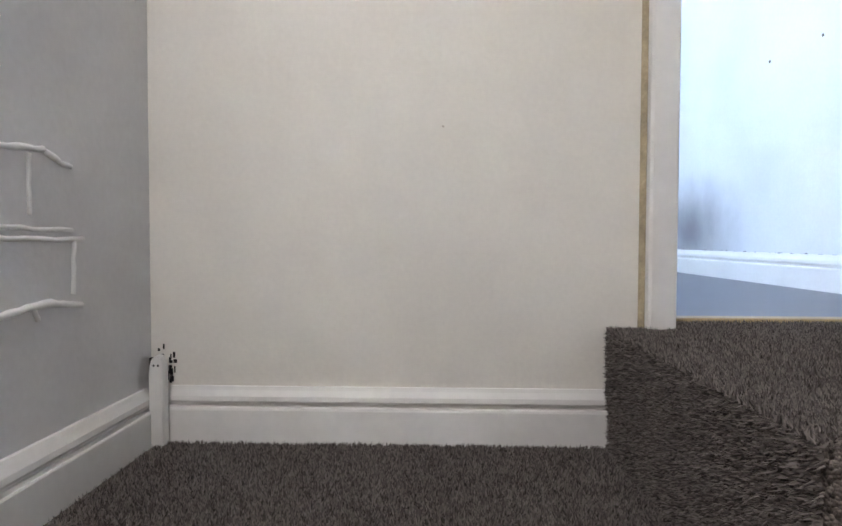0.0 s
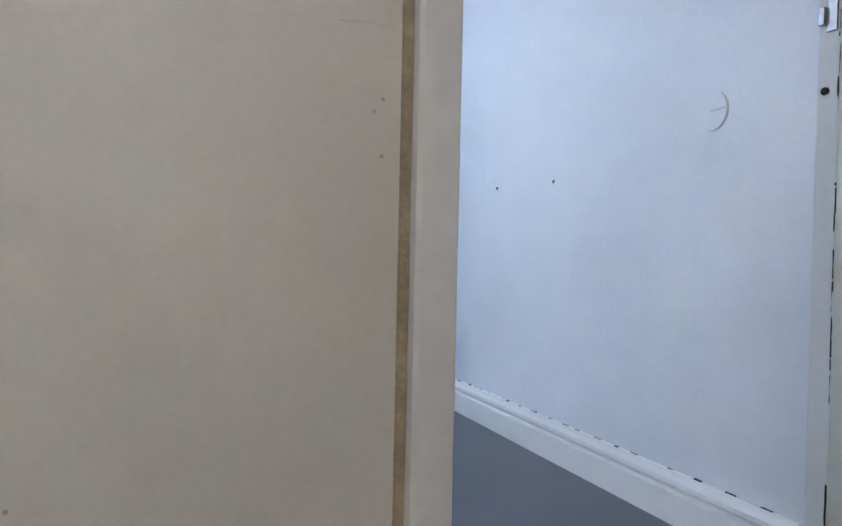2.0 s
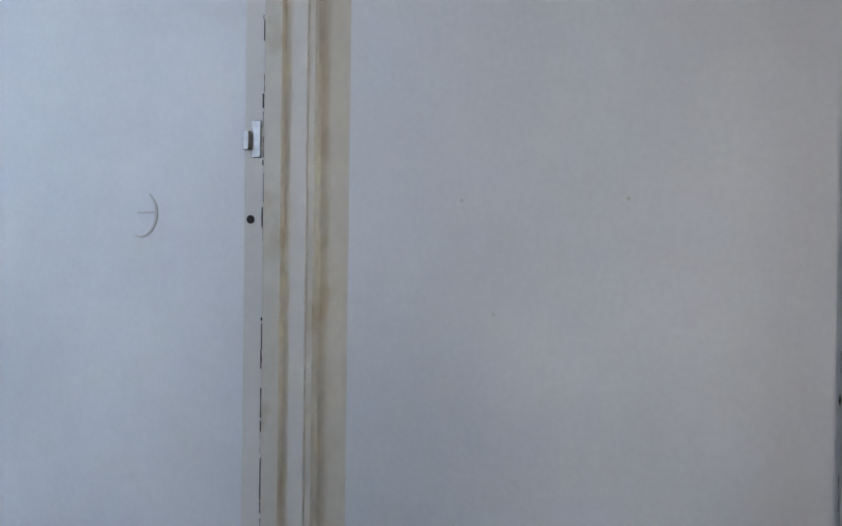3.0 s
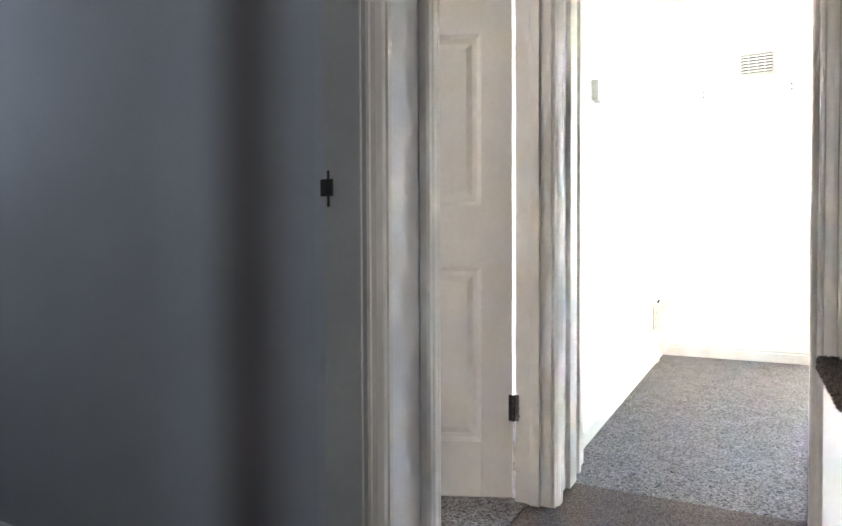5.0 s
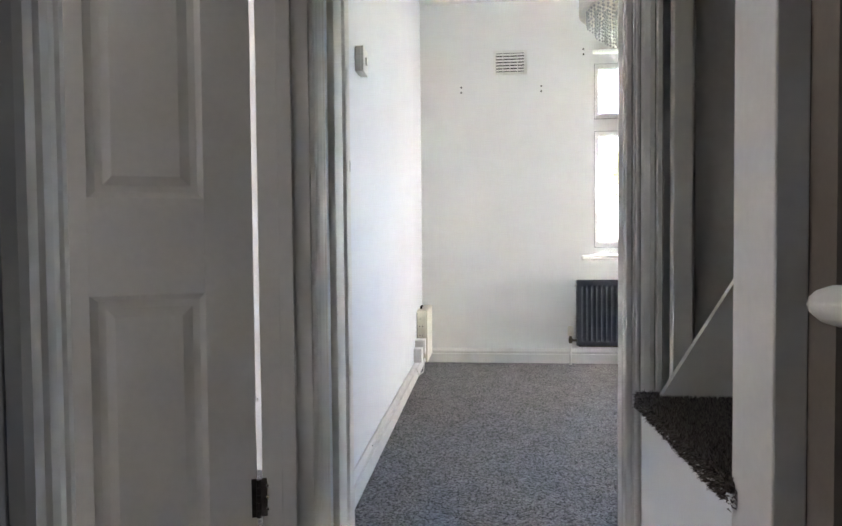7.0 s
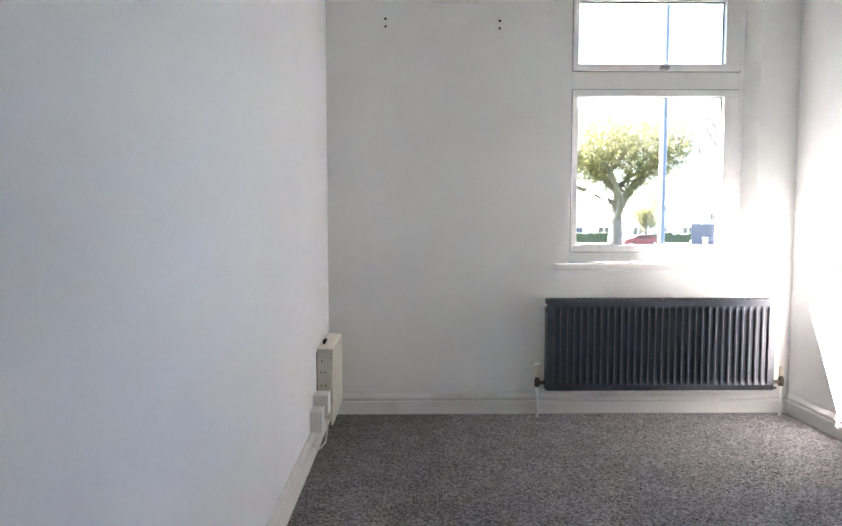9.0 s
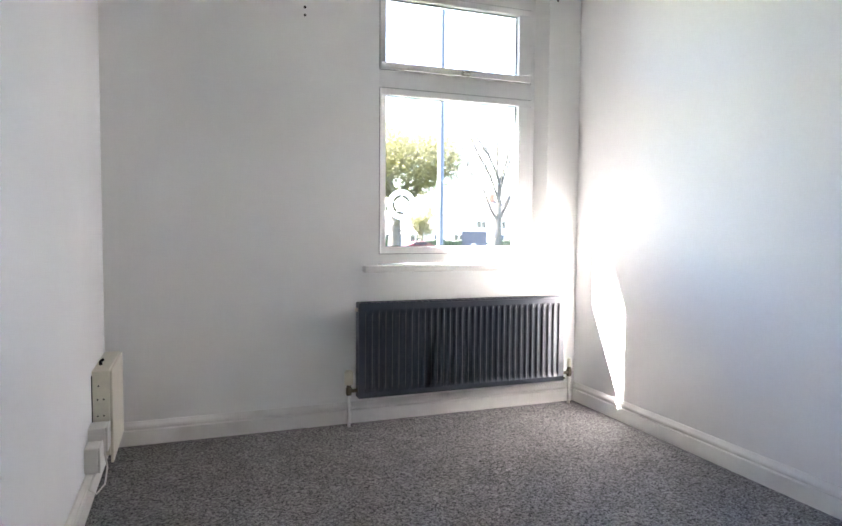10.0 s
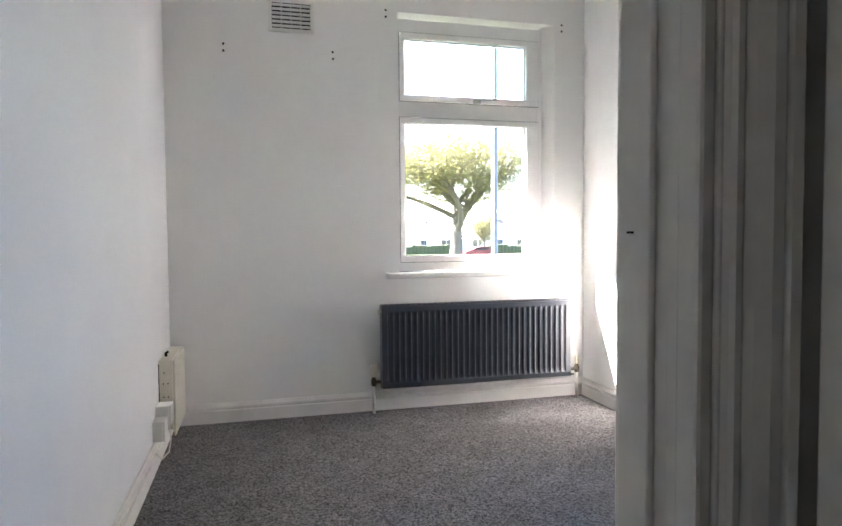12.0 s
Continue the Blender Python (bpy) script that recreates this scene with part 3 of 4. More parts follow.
def crack(parent, place, along, flat, seed, z0=0.0, z1=2.0, broad=1.0):
    """Short dark breaks in the paint along an upright joint."""
    rnd = random.Random(seed)
    z = z0
    p, al, fl = Vector(place), Vector(along), Vector(flat)
    bm = bmesh.new()
    while z < z1:
        ln, wd = rnd.uniform(0.003, 0.05), rnd.uniform(0.0003, 0.0014) * broad
        o = p + al * rnd.uniform(-0.0012, 0.0012)
        q = [o - al * wd / 2, o + al * wd / 2]
        lo = [bm.verts.new(v + fl * 0.0008 + Vector((0, 0, z))) for v in q]
        mid = [bm.verts.new(v + fl * 0.0008 + al * rnd.uniform(-.001, .001) + Vector((0, 0, z + ln * 0.5))) for v in q]
        hi = [bm.verts.new(v + fl * 0.0008 + Vector((0, 0, z + ln))) for v in q]
        bm.faces.new((lo[0], lo[1], mid[1], mid[0]))
        bm.faces.new((mid[0], mid[1], hi[1], hi[0]))
        z += ln + rnd.choice((0.0, 0.004, 0.02, 0.09)) * rnd.uniform(0.3, 1.6)
    part("paint_crack", bm, "hole", parent, "dark broken crack beside the frame")


crack(door_1, (D1[0], -5.724, 0), (0, 1, 0), (1, 0, 0), 1, broad=2.4)
crack(door_2, (W1, D2[0] - 0.057, 0), (0, 1, 0), (1, 0, 0), 2)
# keeper plates
keep = part("keep_plate", boxes((D1[0], D1[0] + 0.003, -5.746, -5.728, 0.962, 1.022), bevel=0.001), "dull_steel", door_1, "chrome keep plate")
part("keep_lip", boxes((D1[0] + 0.003, D1[0] + 0.010, -5.757, -5.746, 0.975, 1.005), bevel=0.001), "dull_steel", keep)
part("bolt_hole", lathe(bmesh.new(), [(0.007, 0), (0.007, 0.0022), (0.003, 0.003)], (D1[0], -5.747, 0.863), "x", 12), "hole", door_1)
k2 = part("keep_plate", boxes((-0.009, 0.015, D2[1] - 0.003, D2[1] + 0.006, 0.906, 0.934), bevel=0.001), "iron", door_2, "blackened iron keep plate")
part("keep_stem", boxes((0.004, 0.008, D2[1] - 0.0025, D2[1] + 0.001, 0.888, 0.948), bevel=0.001), "iron", k2)

# small bedroom doorway
door_4 = structure(empty("door_4"), "white gloss door frame without a door, small bedroom", "door frame")
part("lining", boxes((0.001, 0.046, DOOR_Y0 - 0.004, -2.705, 0, HEAD), bevel=0.002), "gloss", door_4)
part("door_stop", boxes((0.046, 0.060, -2.755, -2.705, 0, HEAD), bevel=0.003), "gloss", door_4)
part("lining", boxes((BD[1], BD[1] + 0.03, DOOR_Y0 - 0.004, DOOR_Y1 + 0.004, 0, HEAD), bevel=0.002), "gloss", door_4)
part("lining_head", boxes((BD[0], BD[1], DOOR_Y0 - 0.004, DOOR_Y1 + 0.004, HEAD, HEAD + 0.03), bevel=0.002), "gloss", door_4)
part("door_stop", boxes((0.046, 0.074, -2.825, -2.798, 0, HEAD), bevel=0.003), "gloss", door_4)
part("door_stop", boxes((0.046, 0.082, DOOR_Y0 - 0.004, -2.90, 0, HEAD), bevel=0.003), "gloss", door_4)
part("room_architrave", boxes((BD[1] + 0.004, BD[1] + 0.066, DOOR_Y1 + 0.001, DOOR_Y1 + 0.026, 0, HEAD + 0.06), bevel=0.004), "gloss", door_4)
part("lining_strip", boxes((BD[1] - 0.008, BD[1], -2.908, DOOR_Y1 + 0.002, 0, HEAD), bevel=0.003), "gloss", door_4)
part("lining_strip", boxes((BD[1] - 0.005, BD[1], -2.954, -2.928, 0, HEAD), bevel=0.002), "gloss", door_4)
part("door_stop", boxes((BD[1] - 0.016, BD[1], -2.982, -2.9545, 0, HEAD), bevel=0.004), "gloss", door_4)
part("architrave", moulding(bmesh.new(), arch_profile(0.06), (BD[1] + 0.004, DOOR_Y0 - 0.003, 0), (BD[1] + 0.004, DOOR_Y0 - 0.003, HEAD + 0.06), (0, -1, 0), (1, 0, 0)), "gloss", door_4)
part("architrave_head", moulding(bmesh.new(), arch_profile(0.06), (BD[0], DOOR_Y0 - 0.003, HEAD + 0.004), (BD[1] + 0.06, DOOR_Y0 - 0.003, HEAD + 0.004), (0, -1, 0), (0, 0, 1)), "gloss", door_4)
part("keep_recess", boxes((0.0580, 0.0604, -2.716, -2.710, 1.066, 1.096)), "hole", door_4, "empty dark keep recess")
part("scratch", boxes((BD[1] - 0.0095, BD[1] - 0.007, -2.884, -2.875, 0.969, 0.971)), "hole", door_4, "short dark scratch in the paint")

# ---------------------------------------------------------------- panelled door, open inwards
def panel_door(width, height, thick):
    """Along local -x from its hinge edge; the seen face is -y."""
    th = empty("panelled_door")
    stile, rails = 0.10, [(0.0, 0.18), (0.745, 0.945), (1.49, 1.60), (height - 0.10, height)]
    bm = bmesh.new()
    for a, b in ((0, stile), (width / 2 - 0.05, width / 2 + 0.05), (width - stile, width)):
        box(bm, -b, -a, 0, thick, 0, height, bevel=0.0015)
    for z0, z1 in rails:
        box(bm, -(width - stile), -stile, 0.0006, thick - 0.0006, z0, z1)
    part("door_frame", bm, "gloss", th)
    zs = [(rails[i][1], rails[i + 1][0]) for i in range(3)]
    for z0, z1 in zs:
        for x0, x1 in ((stile, width / 2 - 0.05), (width / 2 + 0.05, width - stile)):
            bm = bmesh.new()
            prof = [(0.0, 0.004), (0.012, 0.013), (0.026, 0.013), (0.045, 0.004)]
            loops = []
            for inset, dep in prof:
                loops.append([bm.verts.new((-a, dep, z)) for a, z in ((x0 + inset, z0 + inset), (x1 - inset, z0 + inset), (x1 - inset, z1 - inset), (x0 + inset, z1 - inset))])
            for p, q in zip(loops, loops[1:]):
                for k in range(4):
                    bm.faces.new((p[k], p[(k + 1) % 4], q[(k + 1) % 4], q[k]))
            bm.faces.new(loops[-1])
            back = [bm.verts.new((v.co.x, thick - 0.004, v.co.z)) for v in loops[0]]
            for k in range(4):
                bm.faces.new((loops[0][k], loops[0][(k + 1) % 4], back[(k + 1) % 4], back[k]))
            bm.faces.new(back[::-1])
            part("panel", bm, "gloss", th)
    for z in (0.25, 1.72):
        h = part("hinge", boxes((0.006, 0.034, -0.0025, 0.0, z, z + 0.085), bevel=0.0006), "dull_steel", th, "worn steel butt hinge")
        part("door_leaf", boxes((-0.012, 0.0, -0.0025, 0.0, z, z + 0.085), bevel=0.0006), "iron", h)
        bm = bmesh.new()
        for k in range(5):
            tube(bm, [(0.003, -0.006, z + 0.017 * k + 0.0006), (0.003, -0.006, z + 0.017 * k + 0.0164)], 0.0055, 10)
        part("knuckle", bm, "iron", h)
        for zz in (0.016, 0.042, 0.068):
            part("screw", lathe(bmesh.new(), [(0.0035, 0), (0.0035, -0.001), (0.002, -0.0015)], (0.022, -0.0025, z + zz), "y", 10), "chrome", h)
    part("paint_blob", boxes((0.001, 0.006, -0.004, 0.002, 0.505, 0.512), bevel=0.001), "plastic", th)
    return th


pd = panel_door(0.74, 1.975, 0.035)
pd.matrix_world = pose(-0.058, D3[1] - 0.006, 0.012, 0, 0, 23)
tagged(pd, "white six-panel door standing open into the back bedroom", "door")

# ---------------------------------------------------------------- stairs and quarter landing
def carpet_step(x0, x1, y0, y1, z0, z1, label, name="carpeted_step"):
    ob = link(name, boxes((x0, x1, y0, y1, z0, z1), bevel=0.018), "shag")
    return tagged(ob, label, "stair", kind="structure")


carpet_step(STEP_X - 0.02, STAIR_X, EY1, -5.09, -0.60, LOW, "brown-grey carpeted quarter landing", "quarter_landing")
carpet_step(0.80, STEP_X, EY1, -5.02, LOW - 0.2, -0.001, "thick brown-grey carpeted top step edge", "top_step")
for i in range(13):
    carpet_step(0.87, STAIR_X, -5.09 + 0.22 * i, -5.09 + 0.22 * (i + 1), -3.0, LOW - RISE * (1 + i), "brown-grey carpeted stair step")
structure(link("floor_lower_hall", boxes((0.5, 2.0, -5.65, -2.0, -3.12, -2.999)), "shag"), "lower hall carpet", "floor")
structure(link("wall_under_landing", boxes((0.80, 0.868, -5.02, -2.2, -3.0, -0.24)), "cream"), "cream wall below the landing", "wall")


def pile(name, patches, count, length, mat, label, seed):
    """Carpet tufts on rectangles: origin, two edges, normal."""
    rnd = random.Random(seed)
    areas = [Vector(u).cross(Vector(v)).length for _, u, v, _ in patches]
    vs, fs = [], []
    for (o, u, v, nrm), ar in zip(patches, areas):
        o, u, v, nrm = Vector(o), Vector(u), Vector(v), Vector(nrm)
        for _ in range(int(count * ar / sum(areas))):
            p = o + u * rnd.random() + v * rnd.random()
            d = (nrm + Vector((rnd.uniform(-.5, .5), rnd.uniform(-.5, .5), rnd.uniform(-.55, .35)))).normalized() * length * rnd.uniform(0.6, 1.25)
            s = Vector((rnd.uniform(-1, 1), rnd.uniform(-1, 1), rnd.uniform(-1, 1)))
            s = (s - d * s.dot(d) / d.length_squared).normalized() * 0.0016
            w = d.cross(s).normalized() * 0.0016
            k = len(vs)
            vs += [p + s, p - s * 0.5 + w * 0.87, p - s * 0.5 - w * 0.87, p + d]
            fs += [(k, k + 1, k + 3), (k + 1, k + 2, k + 3), (k + 2, k, k + 3)]
    me = bpy.data.meshes.new(name)
    me.from_pydata(vs, [], fs)
    me.materials.append(M[mat])
    ob = new(name, me)
    return tagged(ob, label, "carpet", kind="stuff")


def tuft_material(name, a, b2):
    m = bpy.data.materials.new(name)
    m.use_nodes = True
    n, l = m.node_tree.nodes, m.node_tree.links
    p = n["Principled BSDF"]
    p.inputs["Roughness"].default_value, p.inputs["Specular IOR Level"].default_value = 0.9, 0.1
    geo, mix = n.new("ShaderNodeNewGeometry"), n.new("ShaderNodeMix")
    mix.data_type = "RGBA"
    mix.inputs["A"].default_value, mix.inputs["B"].default_value = (*a, 1), (*b2, 1)
    l.new(geo.outputs["Random Per Island"], mix.inputs["Factor"])
    l.new(mix.outputs["Result"], p.inputs["Base Color"])
    return m


M["tuft"] = tuft_material("carpet_tuft", (0.045, 0.037, 0.032), (0.25, 0.22, 0.20))
pile("step_pile", [((STEP_X - 0.16, EY1 + 0.004, -0.004), (0.165, 0, 0), (0, 0.62, 0), (0.2, 0, 1)), ((STEP_X, EY1 + 0.004, LOW), (0, 0.62, 0), (0, 0, 0.205), (1, 0, 0.1)),
                   ((D1[0] + 0.02, EY1 - 0.06, 0.0), (0.73, 0, 0), (0, 0.45, 0), (0, 0, 1))], 60000, 0.0085, "tuft", "thick brown-grey carpet pile on the step", 3)
pile("landing_pile", [((STEP_X, EY1 + 0.02, LOW), (0.79, 0, 0), (0, 0.32, 0), (0, 0, 1))], 24000, 0.008, "tuft", "brown-grey carpet pile on the quarter landing", 4)
structure(link("threshold_strip", boxes((D1[0], D1[1], EY0 + 0.010, EY0 + 0.047, -0.002, 0.010), bevel=0.003), "oak_strip"), "worn pale wood threshold strip at the bathroom", "threshold")

# pipe end in the corner
pb = empty("pipe_cover", (1.752, -5.614, LOW))
pb.rotation_euler = (0, 0, radians(90))
pb.scale = (0.85, 0.85, 1.05)
tagged(pb, "white painted rounded pipe cover standing in the corner", "pipe cover")
bm = bmesh.new()
prof = [(-0.0145, 0.0), (-0.0145, 0.125), (-0.012, 0.142), (-0.006, 0.151), (0.002, 0.153), (0.010, 0.147), (0.0145, 0.132), (0.0145, 0.0)]
fa = [bm.verts.new((0.014, y, z)) for y, z in prof]
fb = [bm.verts.new((-0.014, y, z)) for y, z in prof]
for k in range(len(prof)):
    bm.faces.new((fa[k], fa[(k + 1) % len(prof)], fb[(k + 1) % len(prof)], fb[k]))
bm.faces.new(fa)
bm.faces.new(fb[::-1])
bmesh.ops.bevel(bm, geom=list(bm.edges), offset=0.002, segments=2, affect="EDGES")
part("cover", bm, "gloss", pb)
for yy in (-0.004, 0.005):
    part("screw_hole", lathe(bmesh.new(), [(0.002, 0), (0.002, 0.0012)], (0.0135, yy, 0.137), "x", 8), "hole", pb)

# bare brick edges showing through the stair wall's plaster
def ridge(pts, r):
    bm = bmesh.new()
    out = []
    for a, b in zip(pts, pts[1:]):
        for k in range(6):
            p = Vector(a).lerp(Vector(b), k / 6)
            out.append(p + Vector((0, noise.noise(p * 60) * 0.003, noise.noise(p * 50 + Vector((9, 0, 0))) * 0.003)))
    out.append(Vector(pts[-1]))
    tube(bm, out, [r * (0.75 + 0.5 * abs(noise.noise(p * 40))) for p in out], 7)
    return bm


bk = structure(empty("exposed_brick"), "painted brick edges standing out of the plaster", "brickwork")
for pts, r in (([(STAIR_X, -5.247, 0.261), (STAIR_X, -5.351, 0.271)], 0.0045), ([(STAIR_X, -5.351, 0.267), (STAIR_X, -5.379, 0.260), (STAIR_X, -5.412, 0.254)], 0.005), ([(STAIR_X, -5.322, 0.261), (STAIR_X, -5.320, 0.183)], 0.0045),
               ([(STAIR_X, -5.247, 0.167), (STAIR_X, -5.412, 0.165)], 0.004), ([(STAIR_X, -5.247, 0.153), (STAIR_X, -5.438, 0.153)], 0.0045), ([(STAIR_X, -5.415, 0.150), (STAIR_X, -5.411, 0.075)], 0.0045),
               ([(STAIR_X, -5.247, 0.059), (STAIR_X, -5.346, 0.068), (STAIR_X, -5.432, 0.058)], 0.006), ([(STAIR_X, -5.324, 0.066), (STAIR_X, -5.333, 0.047)], 0.005)):
    part("brick_edge", ridge(pts, r), "skirt", bk, smooth=True)

# marks on the bathroom wall
for y, z in ((-6.824, 0.789), (-6.515, 0.782)):
    ob = link("plugged_hole", lathe(bmesh.new(), [(0.005, 0), (0.005, 0.002), (0.002, 0.003)], (D1[0], y, z), "x", 10), "brass")
    tagged(ob, "small rusty screw plug in the bathroom wall", "screw", "bathroom wall screws")
scar = empty("plaster_scar", (D1[0], -5.973, 0.875))
scar.rotation_euler = (0, 0, radians(90))
tagged(scar, "peeling curved paint scar on the bathroom wall", "scar")
bm = bmesh.new()
tube(bm, [(0.035 * math.cos(a) - 0.004, -0.001, 0.04 * math.sin(a)) for a in (radians(d) for d in range(-110, 60, 12))], [0.0012 + 0.0016 * abs(math.sin(d * 0.21)) for d in range(15)], 6)
part("lifted_edge", bm, "grey_wall", scar)
part("flake", boxes((-0.012, 0.026, -0.002, 0.0, 0.0, 0.004), bevel=0.0008), "grey_wall", scar)

# hairline cracks and old marks on the landing walls
def hairline(name, pts, r, mat, label, seed):
    rnd = random.Random(seed)
    out = []
    for a, b in zip(pts, pts[1:]):
        for k in range(7):
            p = Vector(a).lerp(Vector(b), k / 7)
            out.append(p + Vector((0, 0, rnd.uniform(-0.0012, 0.0012))))
    out.append(Vector(pts[-1]))
    return tagged(link(name, tube(bmesh.new(), out, [r * rnd.uniform(0.5, 1.2) for _ in out], 5), mat), label, "crack")


hairline("plaster_crack", [(1.10, EY1, 0.842), (1.006, EY1, 0.838), (0.965, EY1, 0.890), (0.943, EY1, 0.888), (0.925, EY1, 0.893)], 0.0011, "cream_gloss", "thin wavy crack in the cream plaster", 3)
hairline("plaster_crack", [(0.99, EY1, 0.880), (0.96, EY1, 0.893), (0.93, EY1, 0.884), (0.925, EY1, 0.880)], 0.0011, "cream_gloss", "thin wavy crack in the cream plaster", 4)
hairline("plaster_crack", [(0.985, EY1, 0.800), (0.93, EY1, 0.805)], 0.0010, "cream_gloss", "thin wavy crack in the cream plaster", 5)
for x, z in ((0.935, 0.728), (0.935, 0.670), (0.944, 0.715), (1.257, 0.352)):
    tagged(link("wall_speck", lathe(bmesh.new(), [(0.0022, 0), (0.0022, 0.0006), (0.001, 0.0008)], (x, EY1, z), "y", 8), "brown_speck"), "small brown speck on the cream wall", "speck", "specks on the stair wall")
for y, z in ((-5.40, 0.890), (-5.35, 0.725), (-5.168, 0.888)):
    tagged(link("wall_speck", lathe(bmesh.new(), [(0.003, 0), (0.003, 0.0006), (0.001, 0.0008)], (W1, y, z), "x", 8), "grey_wall"), "faint grey speck on the landing wall", "speck", "specks on the landing wall")
# black dirt along the bathroom skirting and behind the pipe cover
rnd = random.Random(12)
bm = bmesh.new()
y = -7.6
while y < EY0 - 0.02:
    ln = rnd.uniform(0.004, 0.03)
    box(bm, D1[0] + 0.0002, D1[0] + rnd.uniform(0.003, 0.0065), y, y + ln, 0.1105, 0.1105 + rnd.uniform(0.001, 0.0045))
    y += ln + rnd.uniform(0.0, 0.06)
tagged(link("skirting_dirt", bm, "hole"), "black dirt crumbs along the top of the skirting", "dirt", kind="stuff")
bm = bmesh.new()
for k in range(26):
    x, z = 1.748 + rnd.uniform(-0.022, 0.027), LOW + 0.10 + abs(rnd.gauss(0, 0.03))
    box(bm, x, x + rnd.uniform(0.002, 0.007), EY1 - 0.0005, EY1 + 0.0012, z, z + rnd.uniform(0.004, 0.014))
box(bm, 1.770, 1.7805, EY1 + 0.001, EY1 + 0.010, LOW, LOW + 0.15)
tagged(link("corner_gap", bm, "hole"), "dark crumbled gap behind the pipe cover", "dirt", kind="stuff")

# ---------------------------------------------------------------- banister
ban = empty("banister", (0.81, -3.775, 0))
tagged(ban, "white painted banister with thin round spindles", "banister")
bm = bmesh.new()
prof = [(0.030 * math.cos(a), 0.022 * math.sin(a)) for a in (2 * math.pi * k / 14 for k in range(14))]
rings = []
for y, s in ((0.012, 0.55), (0.004, 0.85), (-0.012, 1.0), (-0.4, 1.0), (-0.8, 1.0), (-1.145, 1.0)):
    rings.append([bm.verts.new((a * s, y, 0.79 + b * s)) for a, b in prof])
for a, b in zip(rings, rings[1:]):
    for k in range(14):
        bm.faces.new((a[k], a[(k + 1) % 14], b[(k + 1) % 14], b[k]))
bm.faces.new(rings[0])
bm.faces.new(rings[-1][::-1])
part("handrail", bm, "gloss", ban, smooth=True)
for i in range(14):
    y = -0.115 - 0.125 * i
    if y > -1.13:
        part("spindle", lathe(bmesh.new(), [(0.0045, 0.0), (0.0045, 0.775)], (0, y, 0.0), "z", 10), "gloss", ban, smooth=True)
part("newel_post", boxes((-0.042, 0.042, -1.225, -1.145, 0.0, 0.92), bevel=0.006), "gloss", ban)

# ---------------------------------------------------------------- boxed stair bulkhead beside the bedroom door
bulk = structure(empty("stair_bulkhead"), "white boxed-in stair side with a carpeted ledge", "bulkhead")
part("side_panel", boxes((0.80, 0.815, -3.531, -3.004, 0.0, 0.495), bevel=0.002), "wall", bulk)
part("corner_post", boxes((0.80, 0.842, -3.66, -3.53, 0.0, CEIL), bevel=0.003), "gloss", bulk)
part("ledge_board", boxes((0.815, 1.75, -3.63, -3.004, 0.44, 0.49)), "ply", bulk)
# Same dark colour stands in for the shaded void behind the ledge
part("back_board", boxes((1.15, 1.17, -3.63, -3.004, 0.49, CEIL)), "hall_shade", bulk)
part("upright_board", boxes((0.862, 0.905, -3.03, -3.004, 0.49, CEIL), bevel=0.003), "gloss", bulk)
part("upright_board", boxes((0.915, 1.15, -3.012, -3.004, 0.49, CEIL)), "ply", bulk)
bm = bmesh.new()
a = [bm.verts.new((x, y, z)) for y in (-3.05, -3.032) for x, z in ((0.825, 0.50), (1.14, 0.50), (1.14, 1.02))]
bm.faces.new(a[:3])
bm.faces.new(a[3:][::-1])
for k in range(3):
    bm.faces.new((a[k], a[(k + 1) % 3], a[3 + (k + 1) % 3], a[3 + k]))
part("sloping_string", bm, "gloss", bulk)
part("carpet_cover", boxes((0.788, 1.15, -3.545, -3.004, 0.488, 0.508), bevel=0.008), "shag", bulk, "brown-grey carpet folded over the ledge")
pile("ledge_pile", [((0.786, -3.545, 0.508), (0.30, 0, 0), (0, 0.535, 0), (0, 0, 1)), ((0.787, -3.545, 0.478), (0, 0.535, 0), (0, 0, 0.03), (-1, 0, 0)), ((0.787, -3.547, 0.470), (0.06, 0, 0), (0, 0, 0.035), (0, -1, 0))],
     16000, 0.009, "tuft", "brown-grey carpet pile on the ledge", 5)

# ---------------------------------------------------------------- window
win = structure(empty("window_1"), "white upvc window with a small top light over one large pane", "window")
FY0, FY1 = 0.055, 0.120
X0, X1 = WX0 + 0.003, 2.066
zb, zt = 0.766, 2.175
part("window_frame", boxes((X0, X1 + 0.025, FY0, FY1, zb, zb + 0.05), (X0, X1 + 0.025, FY0, FY1, 2.098, zt), (X0, X0 + 0.018, FY0, FY1, zb + 0.048, zt - 0.05), (X1, X1 + 0.025, FY0, FY1, zb + 0.048, zt - 0.05),
                           (X0 + 0.018, X1, FY0 + 0.002, FY1, 1.627, 1.724), bevel=0.003), "upvc", win)
bm = bmesh.new()
lo, hi = ([bm.verts.new((x, y, z)) for x, y in ((X1 + 0.025, FY0 + 0.004), (WX1, 0.002), (WX1, FY1 + 0.1), (X1 + 0.025, FY1 + 0.1))] for z in (WZ0, WZ1))
for k in range(4):
    bm.faces.new((lo[k], lo[(k + 1) % 4], hi[(k + 1) % 4], hi[k]))
bm.faces.new(lo[::-1])
bm.faces.new(hi)
part("splayed_reveal", bm, "wall", win, "white plastered splayed reveal")


